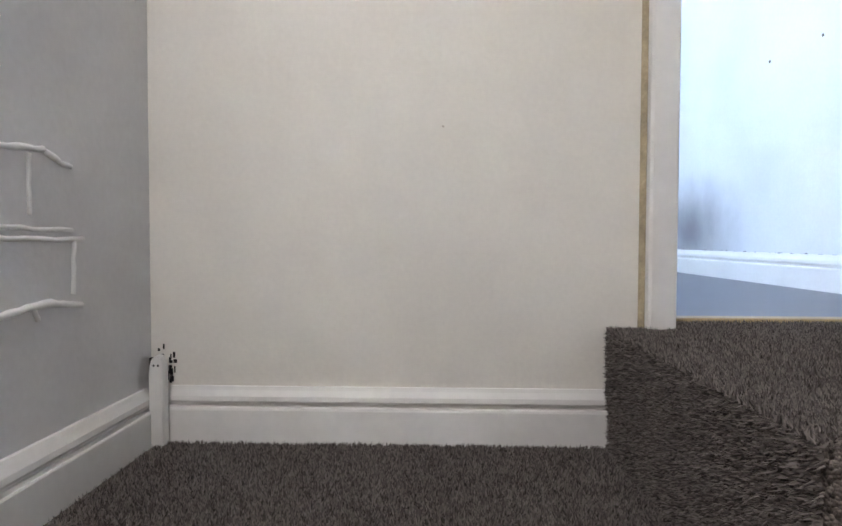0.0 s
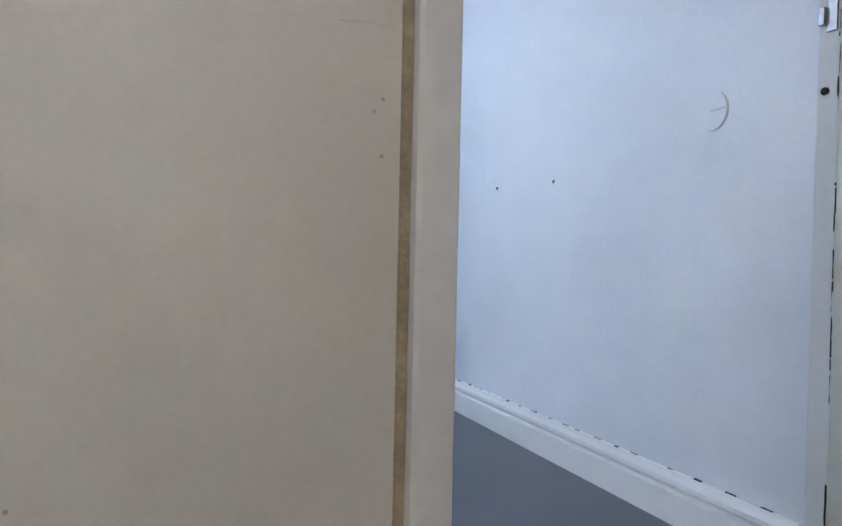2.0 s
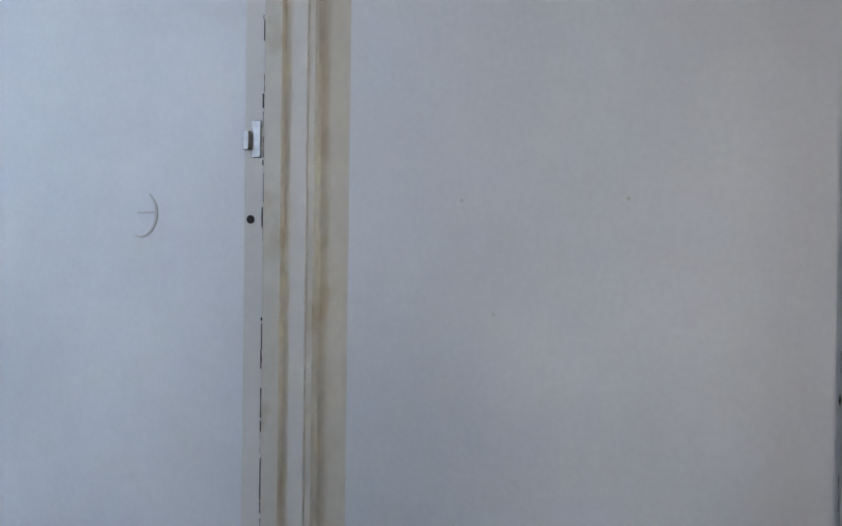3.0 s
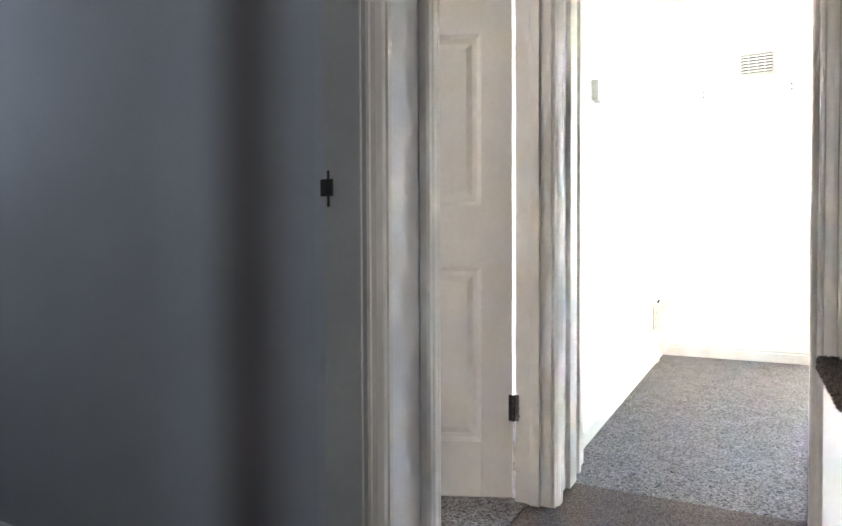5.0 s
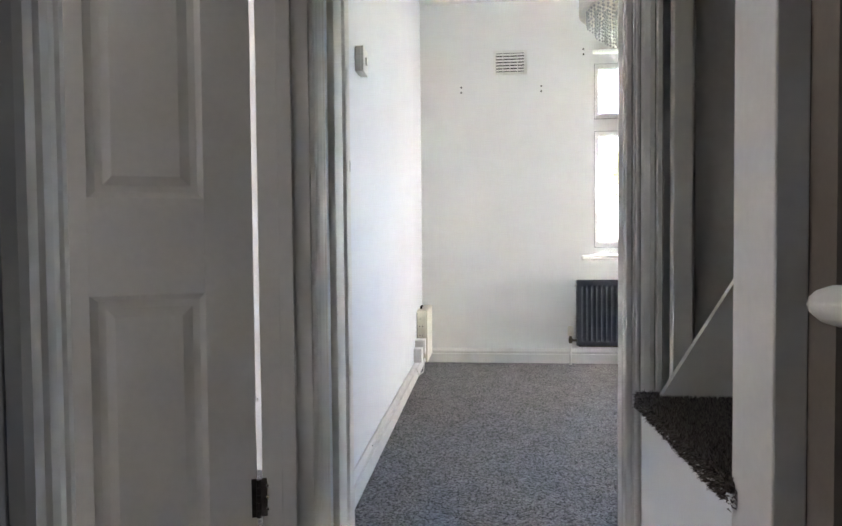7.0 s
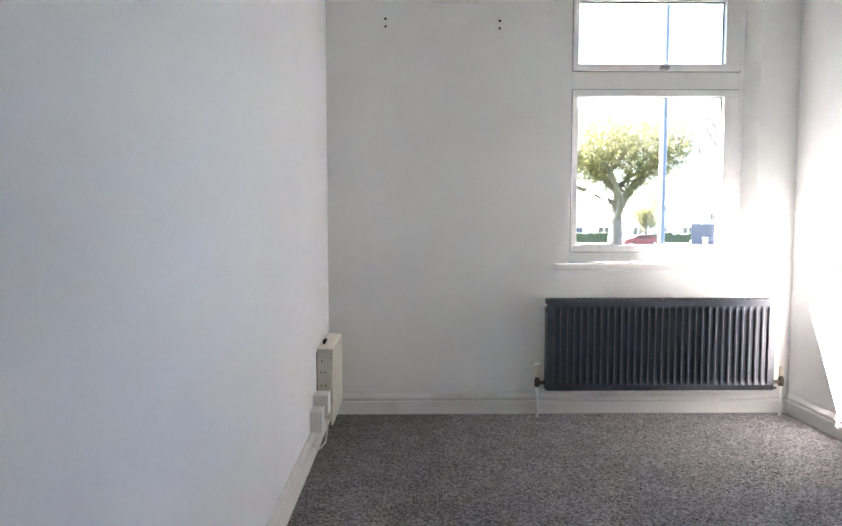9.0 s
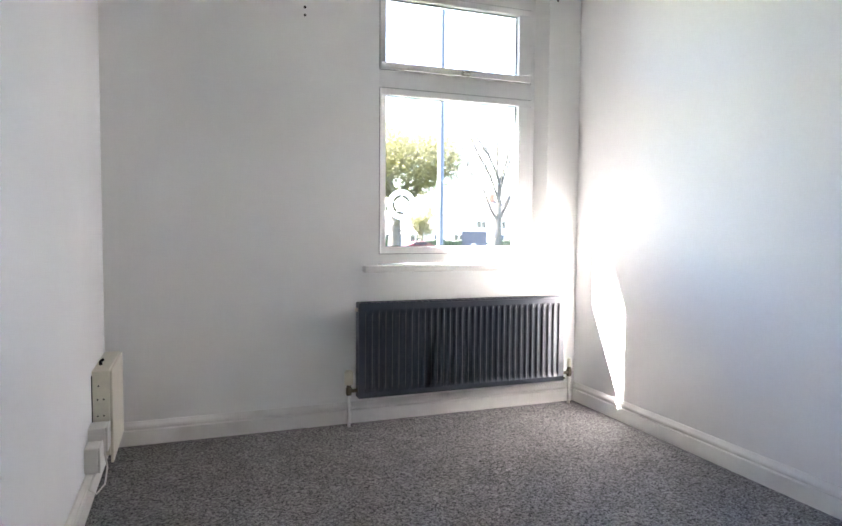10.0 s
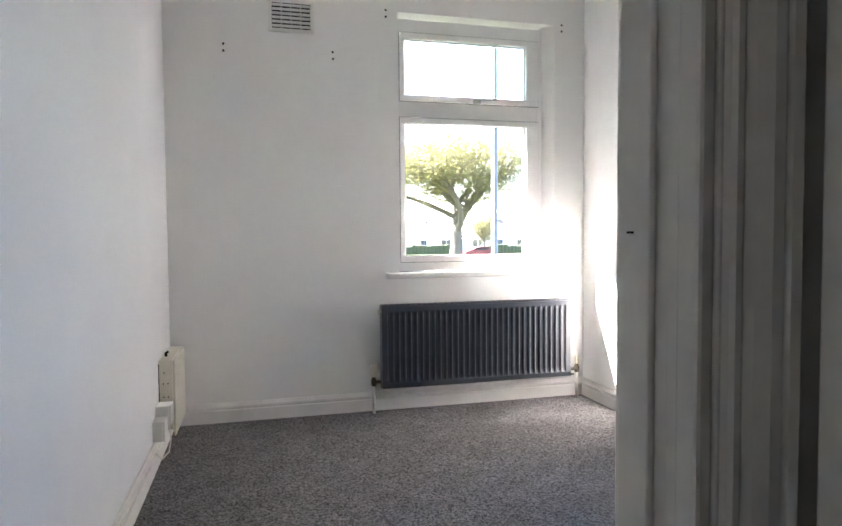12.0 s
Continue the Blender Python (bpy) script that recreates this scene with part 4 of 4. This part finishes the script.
def sash(z0, z1, name):
    xa, xb = X0 + 0.018, X1
    b = 0.034
    fr = part(name, boxes((xa, xb, FY0 - 0.014, FY1 - 0.02, z0, z0 + b), (xa, xb, FY0 - 0.014, FY1 - 0.02, z1 - b, z1), (xa, xa + b - 0.006, FY0 - 0.014, FY1 - 0.02, z0 + b, z1 - b), (xb - b - 0.044, xb, FY0 - 0.014, FY1 - 0.02, z0 + b, z1 - b), bevel=0.004), "upvc", win)
    # Grey strips stand in for the shadow lines between sash and frame
    part("shadow_gap", boxes((xa - 0.001, xb + 0.001, FY0 - 0.004, FY0 + 0.004, z0 - 0.0035, z0 - 0.0005), (xa - 0.001, xb + 0.001, FY0 - 0.004, FY0 + 0.004, z1 + 0.0005, z1 + 0.0035),
                         (xa - 0.0035, xa - 0.0005, FY0 - 0.004, FY0 + 0.004, z0, z1), (xb + 0.0005, xb + 0.0035, FY0 - 0.004, FY0 + 0.004, z0, z1)), "shadow_gap", fr, "grey strip standing in for the shadow line round the sash")
    g = 0.004
    xl, xr = xa + b - 0.006, xb - b - 0.044
    part("seal", boxes((xl, xr, FY0 + 0.014, FY0 + 0.022, z0 + b, z0 + b + g), (xl, xr, FY0 + 0.014, FY0 + 0.022, z1 - b - g, z1 - b), (xl, xl + g, FY0 + 0.014, FY0 + 0.022, z0 + b, z1 - b), (xr - g, xr, FY0 + 0.014, FY0 + 0.022, z0 + b, z1 - b)), "seal", fr)
    p = part("pane", boxes((xl, xr, FY0 + 0.024, FY0 + 0.028, z0 + b, z1 - b)), "pane", fr)
    p.visible_shadow = False
    return fr


low_sash = sash(0.817, 1.630, "lower_sash")
top_sash = sash(1.722, 2.100, "top_sash")
h = part("handle", boxes((1.655, 1.70, 0.018, FY0 - 0.010, 1.722, 1.742), bevel=0.004), "chrome", top_sash)
part("lever", boxes((1.655, 1.80, 0.002, 0.014, 1.738, 1.748), bevel=0.004), "chrome", h)
sill = structure(link("window_sill", boxes((1.125, 2.225, -0.048, 0.055, 0.729, 0.761), bevel=0.006), "sill_paint"), "white painted projecting window board", "window sill")
structure(link("outer_sill", boxes((WX0, WX1, 0.121, 0.30, 0.70, 0.762), bevel=0.005), "sill_outer"), "outer window sill", "window sill")
vent_disc = tagged(empty("window_vent_disc", (1.345, 0.0, 1.062)), "clear round plastic ventilator set in the window pane", "window vent")
bm = bmesh.new()
rim = [[bm.verts.new((r * math.cos(a), y, r * math.sin(a))) for a in (2 * math.pi * k / 36 for k in range(36))] for r, y in ((0.050, 0.062), (0.074, 0.060), (0.077, 0.068), (0.074, 0.078), (0.050, 0.078))]
for q in range(5):
    for k in range(36):
        bm.faces.new((rim[q][k], rim[q][(k + 1) % 36], rim[(q + 1) % 5][(k + 1) % 36], rim[(q + 1) % 5][k]))
part("rim", bm, "frosted", vent_disc)
part("hub", lathe(bmesh.new(), [(0.030, 0.066), (0.036, 0.068), (0.036, 0.074), (0.030, 0.076)], (0, 0, 0), "y", 28), "frosted", vent_disc)
for k in range(5):
    a = 2 * math.pi * k / 5 + 0.3
    part("blade", tube(bmesh.new(), [(0.008 * math.cos(a), 0.070, 0.008 * math.sin(a)), (0.052 * math.cos(a), 0.070, 0.052 * math.sin(a))], 0.003, 6), "frosted", vent_disc)

# ---------------------------------------------------------------- radiator
rad = tagged(empty("radiator", (1.085, -0.1, 0.137)), "anthracite ribbed panel radiator under the window", "radiator")
RW, RH = 1.120, 0.450
bm = bmesh.new()
cols = []
n = 32
pitch = (RW - 0.05) / n
xs = [(0.0, 0.0), (0.0225, 0.0)]
for i in range(n):
    c = 0.025 + pitch * i
    xs += [(c + pitch * 0.02, 0.0), (c + pitch * 0.24, 0.0105), (c + pitch * 0.60, 0.0105), (c + pitch * 0.82, 0.0)]
xs += [(RW - 0.0225, 0.0), (RW, 0.0)]
rows_z = [(0.0, 0), (0.026, 0), (0.038, 0.55), (0.052, 1), (RH - 0.056, 1), (RH - 0.042, 0.55), (RH - 0.030, 0), (RH - 0.006, 0), (RH, 0)]
grid = [[bm.verts.new((x, d * f + (0.005 if k in (0, len(rows_z) - 1) else 0), z)) for k, (z, f) in enumerate(rows_z)] for x, d in xs]
for a, b in zip(grid, grid[1:]):
    for k in range(len(rows_z) - 1):
        bm.faces.new((a[k], b[k], b[k + 1], a[k + 1]))
part("front_panel", bm, "rad", rad)
part("back_panel", boxes((0.004, RW - 0.004, 0.050, 0.062, 0.004, RH - 0.004), bevel=0.003), "rad", rad)
part("side_cover", boxes((-0.003, 0.003, 0.002, 0.064, 0.0, RH), bevel=0.0015), "rad", rad)
part("side_cover", boxes((RW - 0.003, RW + 0.003, 0.002, 0.064, 0.0, RH), bevel=0.0015), "rad", rad)
grille = part("top_grille", boxes((0, RW, 0.003, 0.007, RH - 0.010, RH + 0.004), (0, RW, 0.058, 0.064, RH - 0.010, RH + 0.004)), "rad", rad)
for i in range(36):
    x = 0.012 + i * (RW - 0.024) / 35
    part("grille_bar", boxes((x - 0.004, x + 0.004, 0.007, 0.058, RH - 0.002, RH + 0.002)), "rad", grille)
part("bracket", boxes((0.15, 0.18, 0.062, 0.10, 0.05, 0.40)), "rad", rad)
part("bracket", boxes((RW - 0.18, RW - 0.15, 0.062, 0.10, 0.05, 0.40)), "rad", rad)
part("bleed_valve", lathe(bmesh.new(), [(0.009, -0.016), (0.009, 0.0)], (0.0, 0.03, RH - 0.03), "x", 12), "old_plastic", rad, "ivory bleed plug")


def rad_valve(x, side, trv):
    v = part("valve", lathe(bmesh.new(), [(0.011, 0.02), (0.014, 0.03), (0.014, 0.055), (0.010, 0.06), (0.010, 0.072)], (x, 0.03, -0.005), "z", 16), "brass", rad, "tarnished brass radiator valve")
    part("tail", tube(bmesh.new(), [(x, 0.03, 0.035), (x + side * 0.045, 0.03, 0.035)], 0.009, 12), "brass", v)
    part("pipe", lathe(bmesh.new(), [(0.0085, -0.137), (0.0085, 0.022)], (x, 0.03, 0.0), "z", 14), "skirt", v, "white painted pipe", smooth=True)
    if trv:
        bm = bmesh.new()
        for k in range(16):
            a = 2 * math.pi * k / 16
            box(bm, x + 0.0185 * math.cos(a) - 0.002, x + 0.0185 * math.cos(a) + 0.002, 0.03 + 0.0185 * math.sin(a) - 0.002, 0.03 + 0.0185 * math.sin(a) + 0.002, 0.070, 0.126)
        lathe(bm, [(0.018, 0.066), (0.0185, 0.07), (0.0185, 0.128), (0.014, 0.134)], (x, 0.03, 0), "z", 20)
        part("valve_knob", bm, "old_plastic", v, "ribbed ivory thermostat knob")
    else:
        part("valve_cap", lathe(bmesh.new(), [(0.010, 0.066), (0.011, 0.072), (0.0095, 0.108), (0.007, 0.112)], (x, 0.03, 0), "z", 16), "old_plastic", v, "ivory lockshield cap")
    return v


rad_valve(-0.045, 1, True)
rad_valve(RW + 0.055, -1, False)
part("feed_pipe", tube(bmesh.new(), [(0.02, 0.078, -0.012), (0.5, 0.078, -0.014), (RW + 0.06, 0.078, -0.008)], 0.006, 10), "brass", rad, "grubby copper pipe below the panel", smooth=True)

# ---------------------------------------------------------------- corner trunking and sockets
tk = tagged(empty("cable_trunking", (0.0, 0.0, 0.0)), "ivory plastic cable trunking box upright in the corner", "trunking")
part("body", boxes((0.002, 0.060, -0.410, -0.020, 0.10, 0.415), bevel=0.003), "old_plastic", tk)
part("lid", boxes((0.060, 0.070, -0.405, -0.020, 0.07, 0.412), bevel=0.003), "old_plastic", tk)
part("cable_end", tube(bmesh.new(), [(0.02, -0.30, 0.41), (0.02, -0.302, 0.43), (0.03, -0.306, 0.437)], 0.006, 8), "hole", tk)
part("wall_gap", boxes((0.0005, 0.004, -0.4125, -0.4085, 0.12, 0.40)), "hole", tk)
for z, x in ((0.20, 0.024), (0.25, 0.040), (0.25, 0.020), (0.31, 0.040), (0.31, 0.020), (0.36, 0.024)):
    part("fixing_hole", lathe(bmesh.new(), [(0.0032, 0.0), (0.0032, -0.0012)], (x, -0.41, z), "y", 8), "hole", tk)
for y, z0, dx in ((-0.565, 0.108, 0.004), (-0.475, 0.150, 0.018)):
    sk = tagged(empty("socket_box", (0.018 + dx, y, z0)), "white plastic surface socket box low on the wall", "socket", "sockets by the trunking")
    part("back_box", boxes((-0.018 - dx, 0.020, -0.043, 0.043, 0.0, 0.086), bevel=0.004), "plastic", sk)
    part("face_plate", boxes((0.020, 0.028, -0.044, 0.044, -0.001, 0.087), bevel=0.003), "plastic", sk)
    part("slot", boxes((0.0275, 0.0285, -0.012, 0.012, 0.03, 0.05)), "plastic", sk)
cb = tagged(link("loose_cable", tube(bmesh.new(), [(0.045, -0.475, 0.15), (0.055, -0.47, 0.08), (0.05, -0.50, 0.03), (0.03, -0.56, 0.02), (0.024, -0.72, 0.103), (0.022, -1.2, 0.103), (0.022, -2.2, 0.104)], 0.003, 8), "plastic"), "thin white cable along the skirting board", "cable")

# ---------------------------------------------------------------- switch, vent, plugs
sw = tagged(empty("light_switch", (0.0, -2.286, 1.50)), "white plastic single light switch", "light switch")
part("back_box", boxes((0.0, 0.022, -0.043, 0.043, -0.043, 0.043), bevel=0.003), "plastic", sw)
part("face_plate", boxes((0.022, 0.030, -0.044, 0.044, -0.044, 0.044), bevel=0.002), "plastic", sw)
part("rocker", boxes((0.030, 0.036, -0.008, 0.008, -0.013, 0.013), bevel=0.002), "plastic", sw)
vent = tagged(empty("air_vent", (0.634, 0.0, 2.12)), "white plastic louvred air vent high on the wall", "vent")
part("frame", boxes((-0.118, 0.118, -0.010, 0, 0.066, 0.085), (-0.118, 0.118, -0.010, 0, -0.085, -0.066), (-0.118, -0.098, -0.010, 0, -0.066, 0.066), (0.098, 0.118, -0.010, 0, -0.066, 0.066), bevel=0.002), "plastic", vent)
part("backing", boxes((-0.098, 0.098, -0.003, 0, -0.066, 0.066)), "hole", vent)
for k in range(6):
    z = -0.052 + k * 0.0215
    bm = bmesh.new()
    box(bm, -0.097, 0.097, -0.010, -0.004, z - 0.0075, z + 0.0045)
    part("slat", bm, "plastic", vent)
for k in range(3):
    part("slat_tie", boxes((-0.052 + 0.05 * k, -0.048 + 0.05 * k, -0.0105, -0.004, -0.066, 0.066)), "plastic", vent)
for x, z in ((0.291, 1.957), (0.850, 1.950), (1.14, 2.195), (2.193, 2.193)):
    for dz in (0.0, -0.036):
        ob = link("wall_plug", lathe(bmesh.new(), [(0.0062, 0.0), (0.0062, -0.0015), (0.003, -0.002)], (x, 0.0, z + dz), "y", 10), "hole")
        tagged(ob, "dark empty screw hole in the white wall", "screw hole", "wall fixing holes")

# ---------------------------------------------------------------- pendant lamp
lamp = tagged(empty("pendant_lamp", (1.165, -1.40, 0.0)), "cream drum pendant shade with hanging crystal drops", "ceiling lamp")
part("ceiling_rose", lathe(bmesh.new(), [(0.05, CEIL), (0.05, CEIL - 0.012), (0.02, CEIL - 0.03)], (0, 0, 0), "z", 24), "plastic", lamp)
part("cord", lathe(bmesh.new(), [(0.003, 2.16), (0.003, CEIL - 0.02)], (0, 0, 0), "z", 8), "plastic", lamp)
bm = bmesh.new()
R0 = 0.262
ring = [[bm.verts.new((r * math.cos(a), r * math.sin(a), z)) for a in (2 * math.pi * k / 48 for k in range(48))] for r, z in ((R0, 1.945), (R0, 2.195), (R0 - 0.003, 2.195), (R0 - 0.003, 1.945))]
for q in range(4):
    for k in range(48):
        bm.faces.new((ring[q][k], ring[q][(k + 1) % 48], ring[(q + 1) % 4][(k + 1) % 48], ring[(q + 1) % 4][k]))
part("shade", bm, "shade", lamp, smooth=False)
for k in range(3):
    a = 2 * math.pi * k / 3
    part("spider_arm", tube(bmesh.new(), [(0.02 * math.cos(a), 0.02 * math.sin(a), 2.16), (R0 * math.cos(a), R0 * math.sin(a), 2.16)], 0.002, 6), "chrome", lamp)
rnd = random.Random(8)
vs, fs = [], []
for r, zlow, cnt in ((0.225, 1.885, 48), (0.185, 1.845, 40), (0.14, 1.815, 32), (0.09, 1.79, 22)):
    for k in range(cnt):
        a = 2 * math.pi * k / cnt
        z = 1.95
        while z > zlow:
            c = Vector((r * math.cos(a) + rnd.uniform(-.002, .002), r * math.sin(a) + rnd.uniform(-.002, .002), z))
            s, b = 0.0068, len(vs)
            vs += [c + Vector(d) * s for d in ((1, 0, 0), (0, 1, 0), (-1, 0, 0), (0, -1, 0), (0, 0, 1.15), (0, 0, -1.15))]
            fs += [(b + i, b + (i + 1) % 4, b + 4) for i in range(4)] + [(b + (i + 1) % 4, b + i, b + 5) for i in range(4)]
            z -= 0.0165
me = bpy.data.meshes.new("crystal_fringe")
me.from_pydata(vs, [], fs)
me.materials.append(M["crystal"])
drops = new("crystal_fringe", me)
drops.parent = lamp
tagged(drops, "clear faceted crystal drops", kind="stuff")

# ---------------------------------------------------------------- outside
GROUND = -1.95
structure(link("ground", boxes((-1500, 1500, 0.3, 3000, GROUND - 1, GROUND)), "grass"), "grassy verge and gardens down to the houses", "ground")
structure(link("road", boxes((-400, 400, 28, 36, GROUND - 0.5, GROUND + 0.02)), "asphalt"), "grey asphalt road in front of the house", "road")
structure(link("road_far", boxes((-400, 400, 67, 73, GROUND - 0.5, GROUND + 0.02)), "asphalt"), "grey asphalt service road by the houses", "road")


def tree(base, height, spread, trunk_r, leaves, seed, label, name="oak_tree", clear=0.22, wide=1.0, rise=(0.25, 1.5)):
    rnd = random.Random(seed)
    th = tagged(empty(name, base), label, "tree")
    segs, tips = [], []

    def grow(p, d, length, r, level):
        pts, rr = [p], [r]
        for k in range(4):
            d = (d + Vector((rnd.uniform(-1, 1), rnd.uniform(-1, 1), rnd.uniform(-0.4, 0.7))) * (0.03 if level == 0 else 0.22)).normalized()
            p = p + d * length / 4
            pts.append(p)
            rr.append(r * (1 - 0.13 * (k + 1)))
        segs.append((pts, rr, level))
        if level >= 4:
            tips.append(p)
            return
        if level >= 1:
            tips.extend(pts[2:])
        for _ in range((8, 4, 3, 3)[level]):
            a = rnd.uniform(0, 2 * math.pi)
            up = rnd.uniform(*rise) if level < 2 else rnd.uniform(-0.45, 0.7)
            nd = (d * (0.15 if level == 0 else 0.5) + Vector((math.cos(a) * spread, math.sin(a) * spread, up))).normalized()
            start = pts[rnd.choice((1, 2, 3, 4))] if level else pts[rnd.choice((2, 3, 4, 4))]
            grow(start, nd, length * rnd.uniform(0.55, 0.82) * (1.25 if level == 0 else 1), r * rnd.uniform(0.34, 0.5), level + 1)

    grow(Vector((0, 0, 0)), Vector((0.03, 0, 1)), height * clear, trunk_r, 0)
    top = max(t.z for t in tips)
    k = Vector((height / top * wide, height / top * wide, height / top))
    bm = bmesh.new()
    for pts, rr, lv in segs:
        tube(bm, [Vector((p.x * k.x, p.y * k.y, p.z * k.z)) for p in pts], [max(r, 0.012) for r in rr], (10, 7, 5, 4, 3)[lv], caps=False)
    part("trunk", bm, "bark", th, smooth=True)
    if leaves:
        vs, fs = [], []
        for _ in range(leaves):
            tip = rnd.choice(tips)
            c = Vector((tip.x * k.x, tip.y * k.y, tip.z * k.z)) + Vector((rnd.gauss(0, 1), rnd.gauss(0, 1), rnd.gauss(0, 1))) * height * 0.062
            u = Vector((rnd.uniform(-1, 1), rnd.uniform(-1, 1), rnd.uniform(-1, 1))).normalized()
            w = u.orthogonal().normalized()
            s = rnd.uniform(0.08, 0.15)
            b = len(vs)
            vs += [c - u * s, c + w * s * 0.5, c + u * s, c - w * s * 0.5]
            fs.append((b, b + 1, b + 2, b + 3))
        me = bpy.data.meshes.new("crown")
        me.from_pydata(vs, [], fs)
        me.materials.append(M["leaf"])
        ob = new("crown", me)
        ob.parent = th
        ob["kind"] = "stuff"
    return th


tree((22.0, 63.5, GROUND), 15.8, 1.05, 0.85, 85000, 11, "broad oak with fresh yellow-green spring leaves", clear=0.17, wide=1.75, rise=(0.4, 2.2))
tree((28.9, 52.0, GROUND), 19.5, 0.6, 0.4, 700, 5, "nearly bare tree with pale upright limbs", "bare_tree", 0.3, 0.8)
tree((33.0, 84.0, GROUND), 7.0, 0.8, 0.25, 5000, 21, "small rounded garden tree in leaf", "garden_tree")


def house(x, y, w, label, storeys):
    th = tagged(empty("house", (x, y, GROUND)), label, "house")
    d, e, r = (8.0, 5.2, 8.2) if storeys == 2 else (8.0, 2.9, 5.6)
    part("wall", boxes((0, w, 0, d, 0, e)), "render_white", th)
    bm = bmesh.new()
    a = [bm.verts.new(p) for p in ((-0.4, -0.4, e), (w + 0.4, -0.4, e), (w + 0.4, d + 0.4, e), (-0.4, d + 0.4, e), (1.8, d / 2, r), (w - 1.8, d / 2, r))]
    for f in ((0, 1, 5, 4), (1, 2, 5), (2, 3, 4, 5), (3, 0, 4), (3, 2, 1, 0)):
        bm.faces.new([a[i] for i in f])
    roof = part("roof", bm, "roof_tile", th)
    part("chimney", boxes((w / 2 - 0.5, w / 2 + 0.5, d / 2 - 0.4, d / 2 + 0.4, r - 0.8, r + 1.1)), "brick_out", roof)
    for k in range(3):
        for z0, z1 in ((0.9, 2.2), (3.2, 4.5))[:storeys]:
            xc = w * (k + 0.5) / 3
            if k == 1 and z0 < 1:
                part("door", boxes((xc - 0.5, xc + 0.5, -0.05, 0.02, 0.0, 2.1)), "sign_blue", th)
                continue
            wn_ = part("window", boxes((xc - 0.95, xc + 0.95, -0.06, 0.0, z0, z0 + 0.08), (xc - 0.95, xc + 0.95, -0.06, 0.0, z1 - 0.08, z1), (xc - 0.95, xc - 0.87, -0.06, 0, z0, z1), (xc + 0.87, xc + 0.95, -0.06, 0, z0, z1), (xc - 0.04, xc + 0.04, -0.06, 0, z0, z1)), "upvc", th)
            part("glass", boxes((xc - 0.87, xc + 0.87, -0.025, 0.002, z0 + 0.08, z1 - 0.08)), "dark_glass", wn_)
    return th


for i in range(7):
    house(8.0 + 12.5 * i, 92 + (i % 2) * 1.5, 11.5, "white rendered bungalow with brown tiled roof" if i < 3 else "white rendered two-storey house with brown tiled roof", 1 if i < 3 else 2)


def car(x, y, paint, label):
    th = tagged(empty("parked_car", (x, y, GROUND + 0.02)), label, "car")
    bm = bmesh.new()
    side = [(-2.1, 0.35), (-2.15, 0.7), (-1.9, 0.9), (-1.2, 1.0), (-0.55, 1.42), (0.75, 1.45), (1.6, 1.02), (2.05, 0.92), (2.12, 0.5), (2.05, 0.33)]
    a = [bm.verts.new((p, -0.85, z)) for p, z in side]
    b = [bm.verts.new((p, 0.85, z)) for p, z in side]
    for k in range(len(side)):
        bm.faces.new((a[k], a[(k + 1) % len(side)], b[(k + 1) % len(side)], b[k]))
    bm.faces.new(a)
    bm.faces.new(b[::-1])
    bmesh.ops.bevel(bm, geom=list(bm.edges), offset=0.06, segments=2, affect="EDGES")
    part("body", bm, paint, th)
    part("side_window", boxes((-0.75, 0.1, -0.865, -0.84, 1.02, 1.33), (0.16, 0.95, -0.865, -0.84, 1.02, 1.33), bevel=0.03), "dark_glass", th)
    for wx in (-1.3, 1.3):
        wl = part("wheel", lathe(bmesh.new(), [(0.2, -0.88), (0.32, -0.87), (0.32, -0.70), (0.2, -0.69)], (wx, 0, 0.32), "y", 18), "tyre", th)
        part("rim", lathe(bmesh.new(), [(0.04, -0.9), (0.19, -0.885), (0.19, -0.87)], (wx, 0, 0.32), "y", 14), "chrome", wl)
    return th


car(27.2, 70.0, "car_red", "red hatchback parked on the far road")
car(35.8, 70.5, "car_white", "white saloon parked on the far road")
for i in range(6):
    bm = bmesh.new()
    noisy = random.Random(40 + i)
    x0 = 8 + 13 * i
    noise_boxes = [(x0 + k * 0.6, x0 + k * 0.6 + 0.75, 87.5, 88.6, GROUND, GROUND + 1.3 + noisy.uniform(-0.15, 0.25)) for k in range(14)]
    tagged(link("hedge", boxes(*noise_boxes, bevel=0.2), "hedge"), "clipped dark green garden hedge", "hedge", "front hedges")
pl = tagged(empty("street_post", (7.1, 13.6, GROUND)), "dark grey steel street lighting column", "lamp post")
part("column", lathe(bmesh.new(), [(0.12, 0), (0.12, 1.4), (0.095, 1.45), (0.085, 14.0)], (0, 0, 0), "z", 16), "pole", pl, smooth=True)
part("lantern", boxes((-0.9, 0.1, -0.1, 0.1, 13.95, 14.1), bevel=0.03), "pole", pl)
sg = tagged(empty("navy_sign", (30.2, 60.0, GROUND)), "navy blue board on posts beside the road", "sign")
part("board", boxes((-1.5, 1.5, -0.04, 0.04, 0.5, 2.75), bevel=0.02), "sign_blue", sg)
part("notice", boxes((-0.35, 0.2, -0.055, -0.038, 0.8, 1.4), bevel=0.01), "upvc", sg, "small white notice")
part("post", boxes((-1.2, -1.1, -0.05, 0.05, 0, 0.52)), "pole", sg)
part("post", boxes((1.1, 1.2, -0.05, 0.05, 0, 0.52)), "pole", sg)
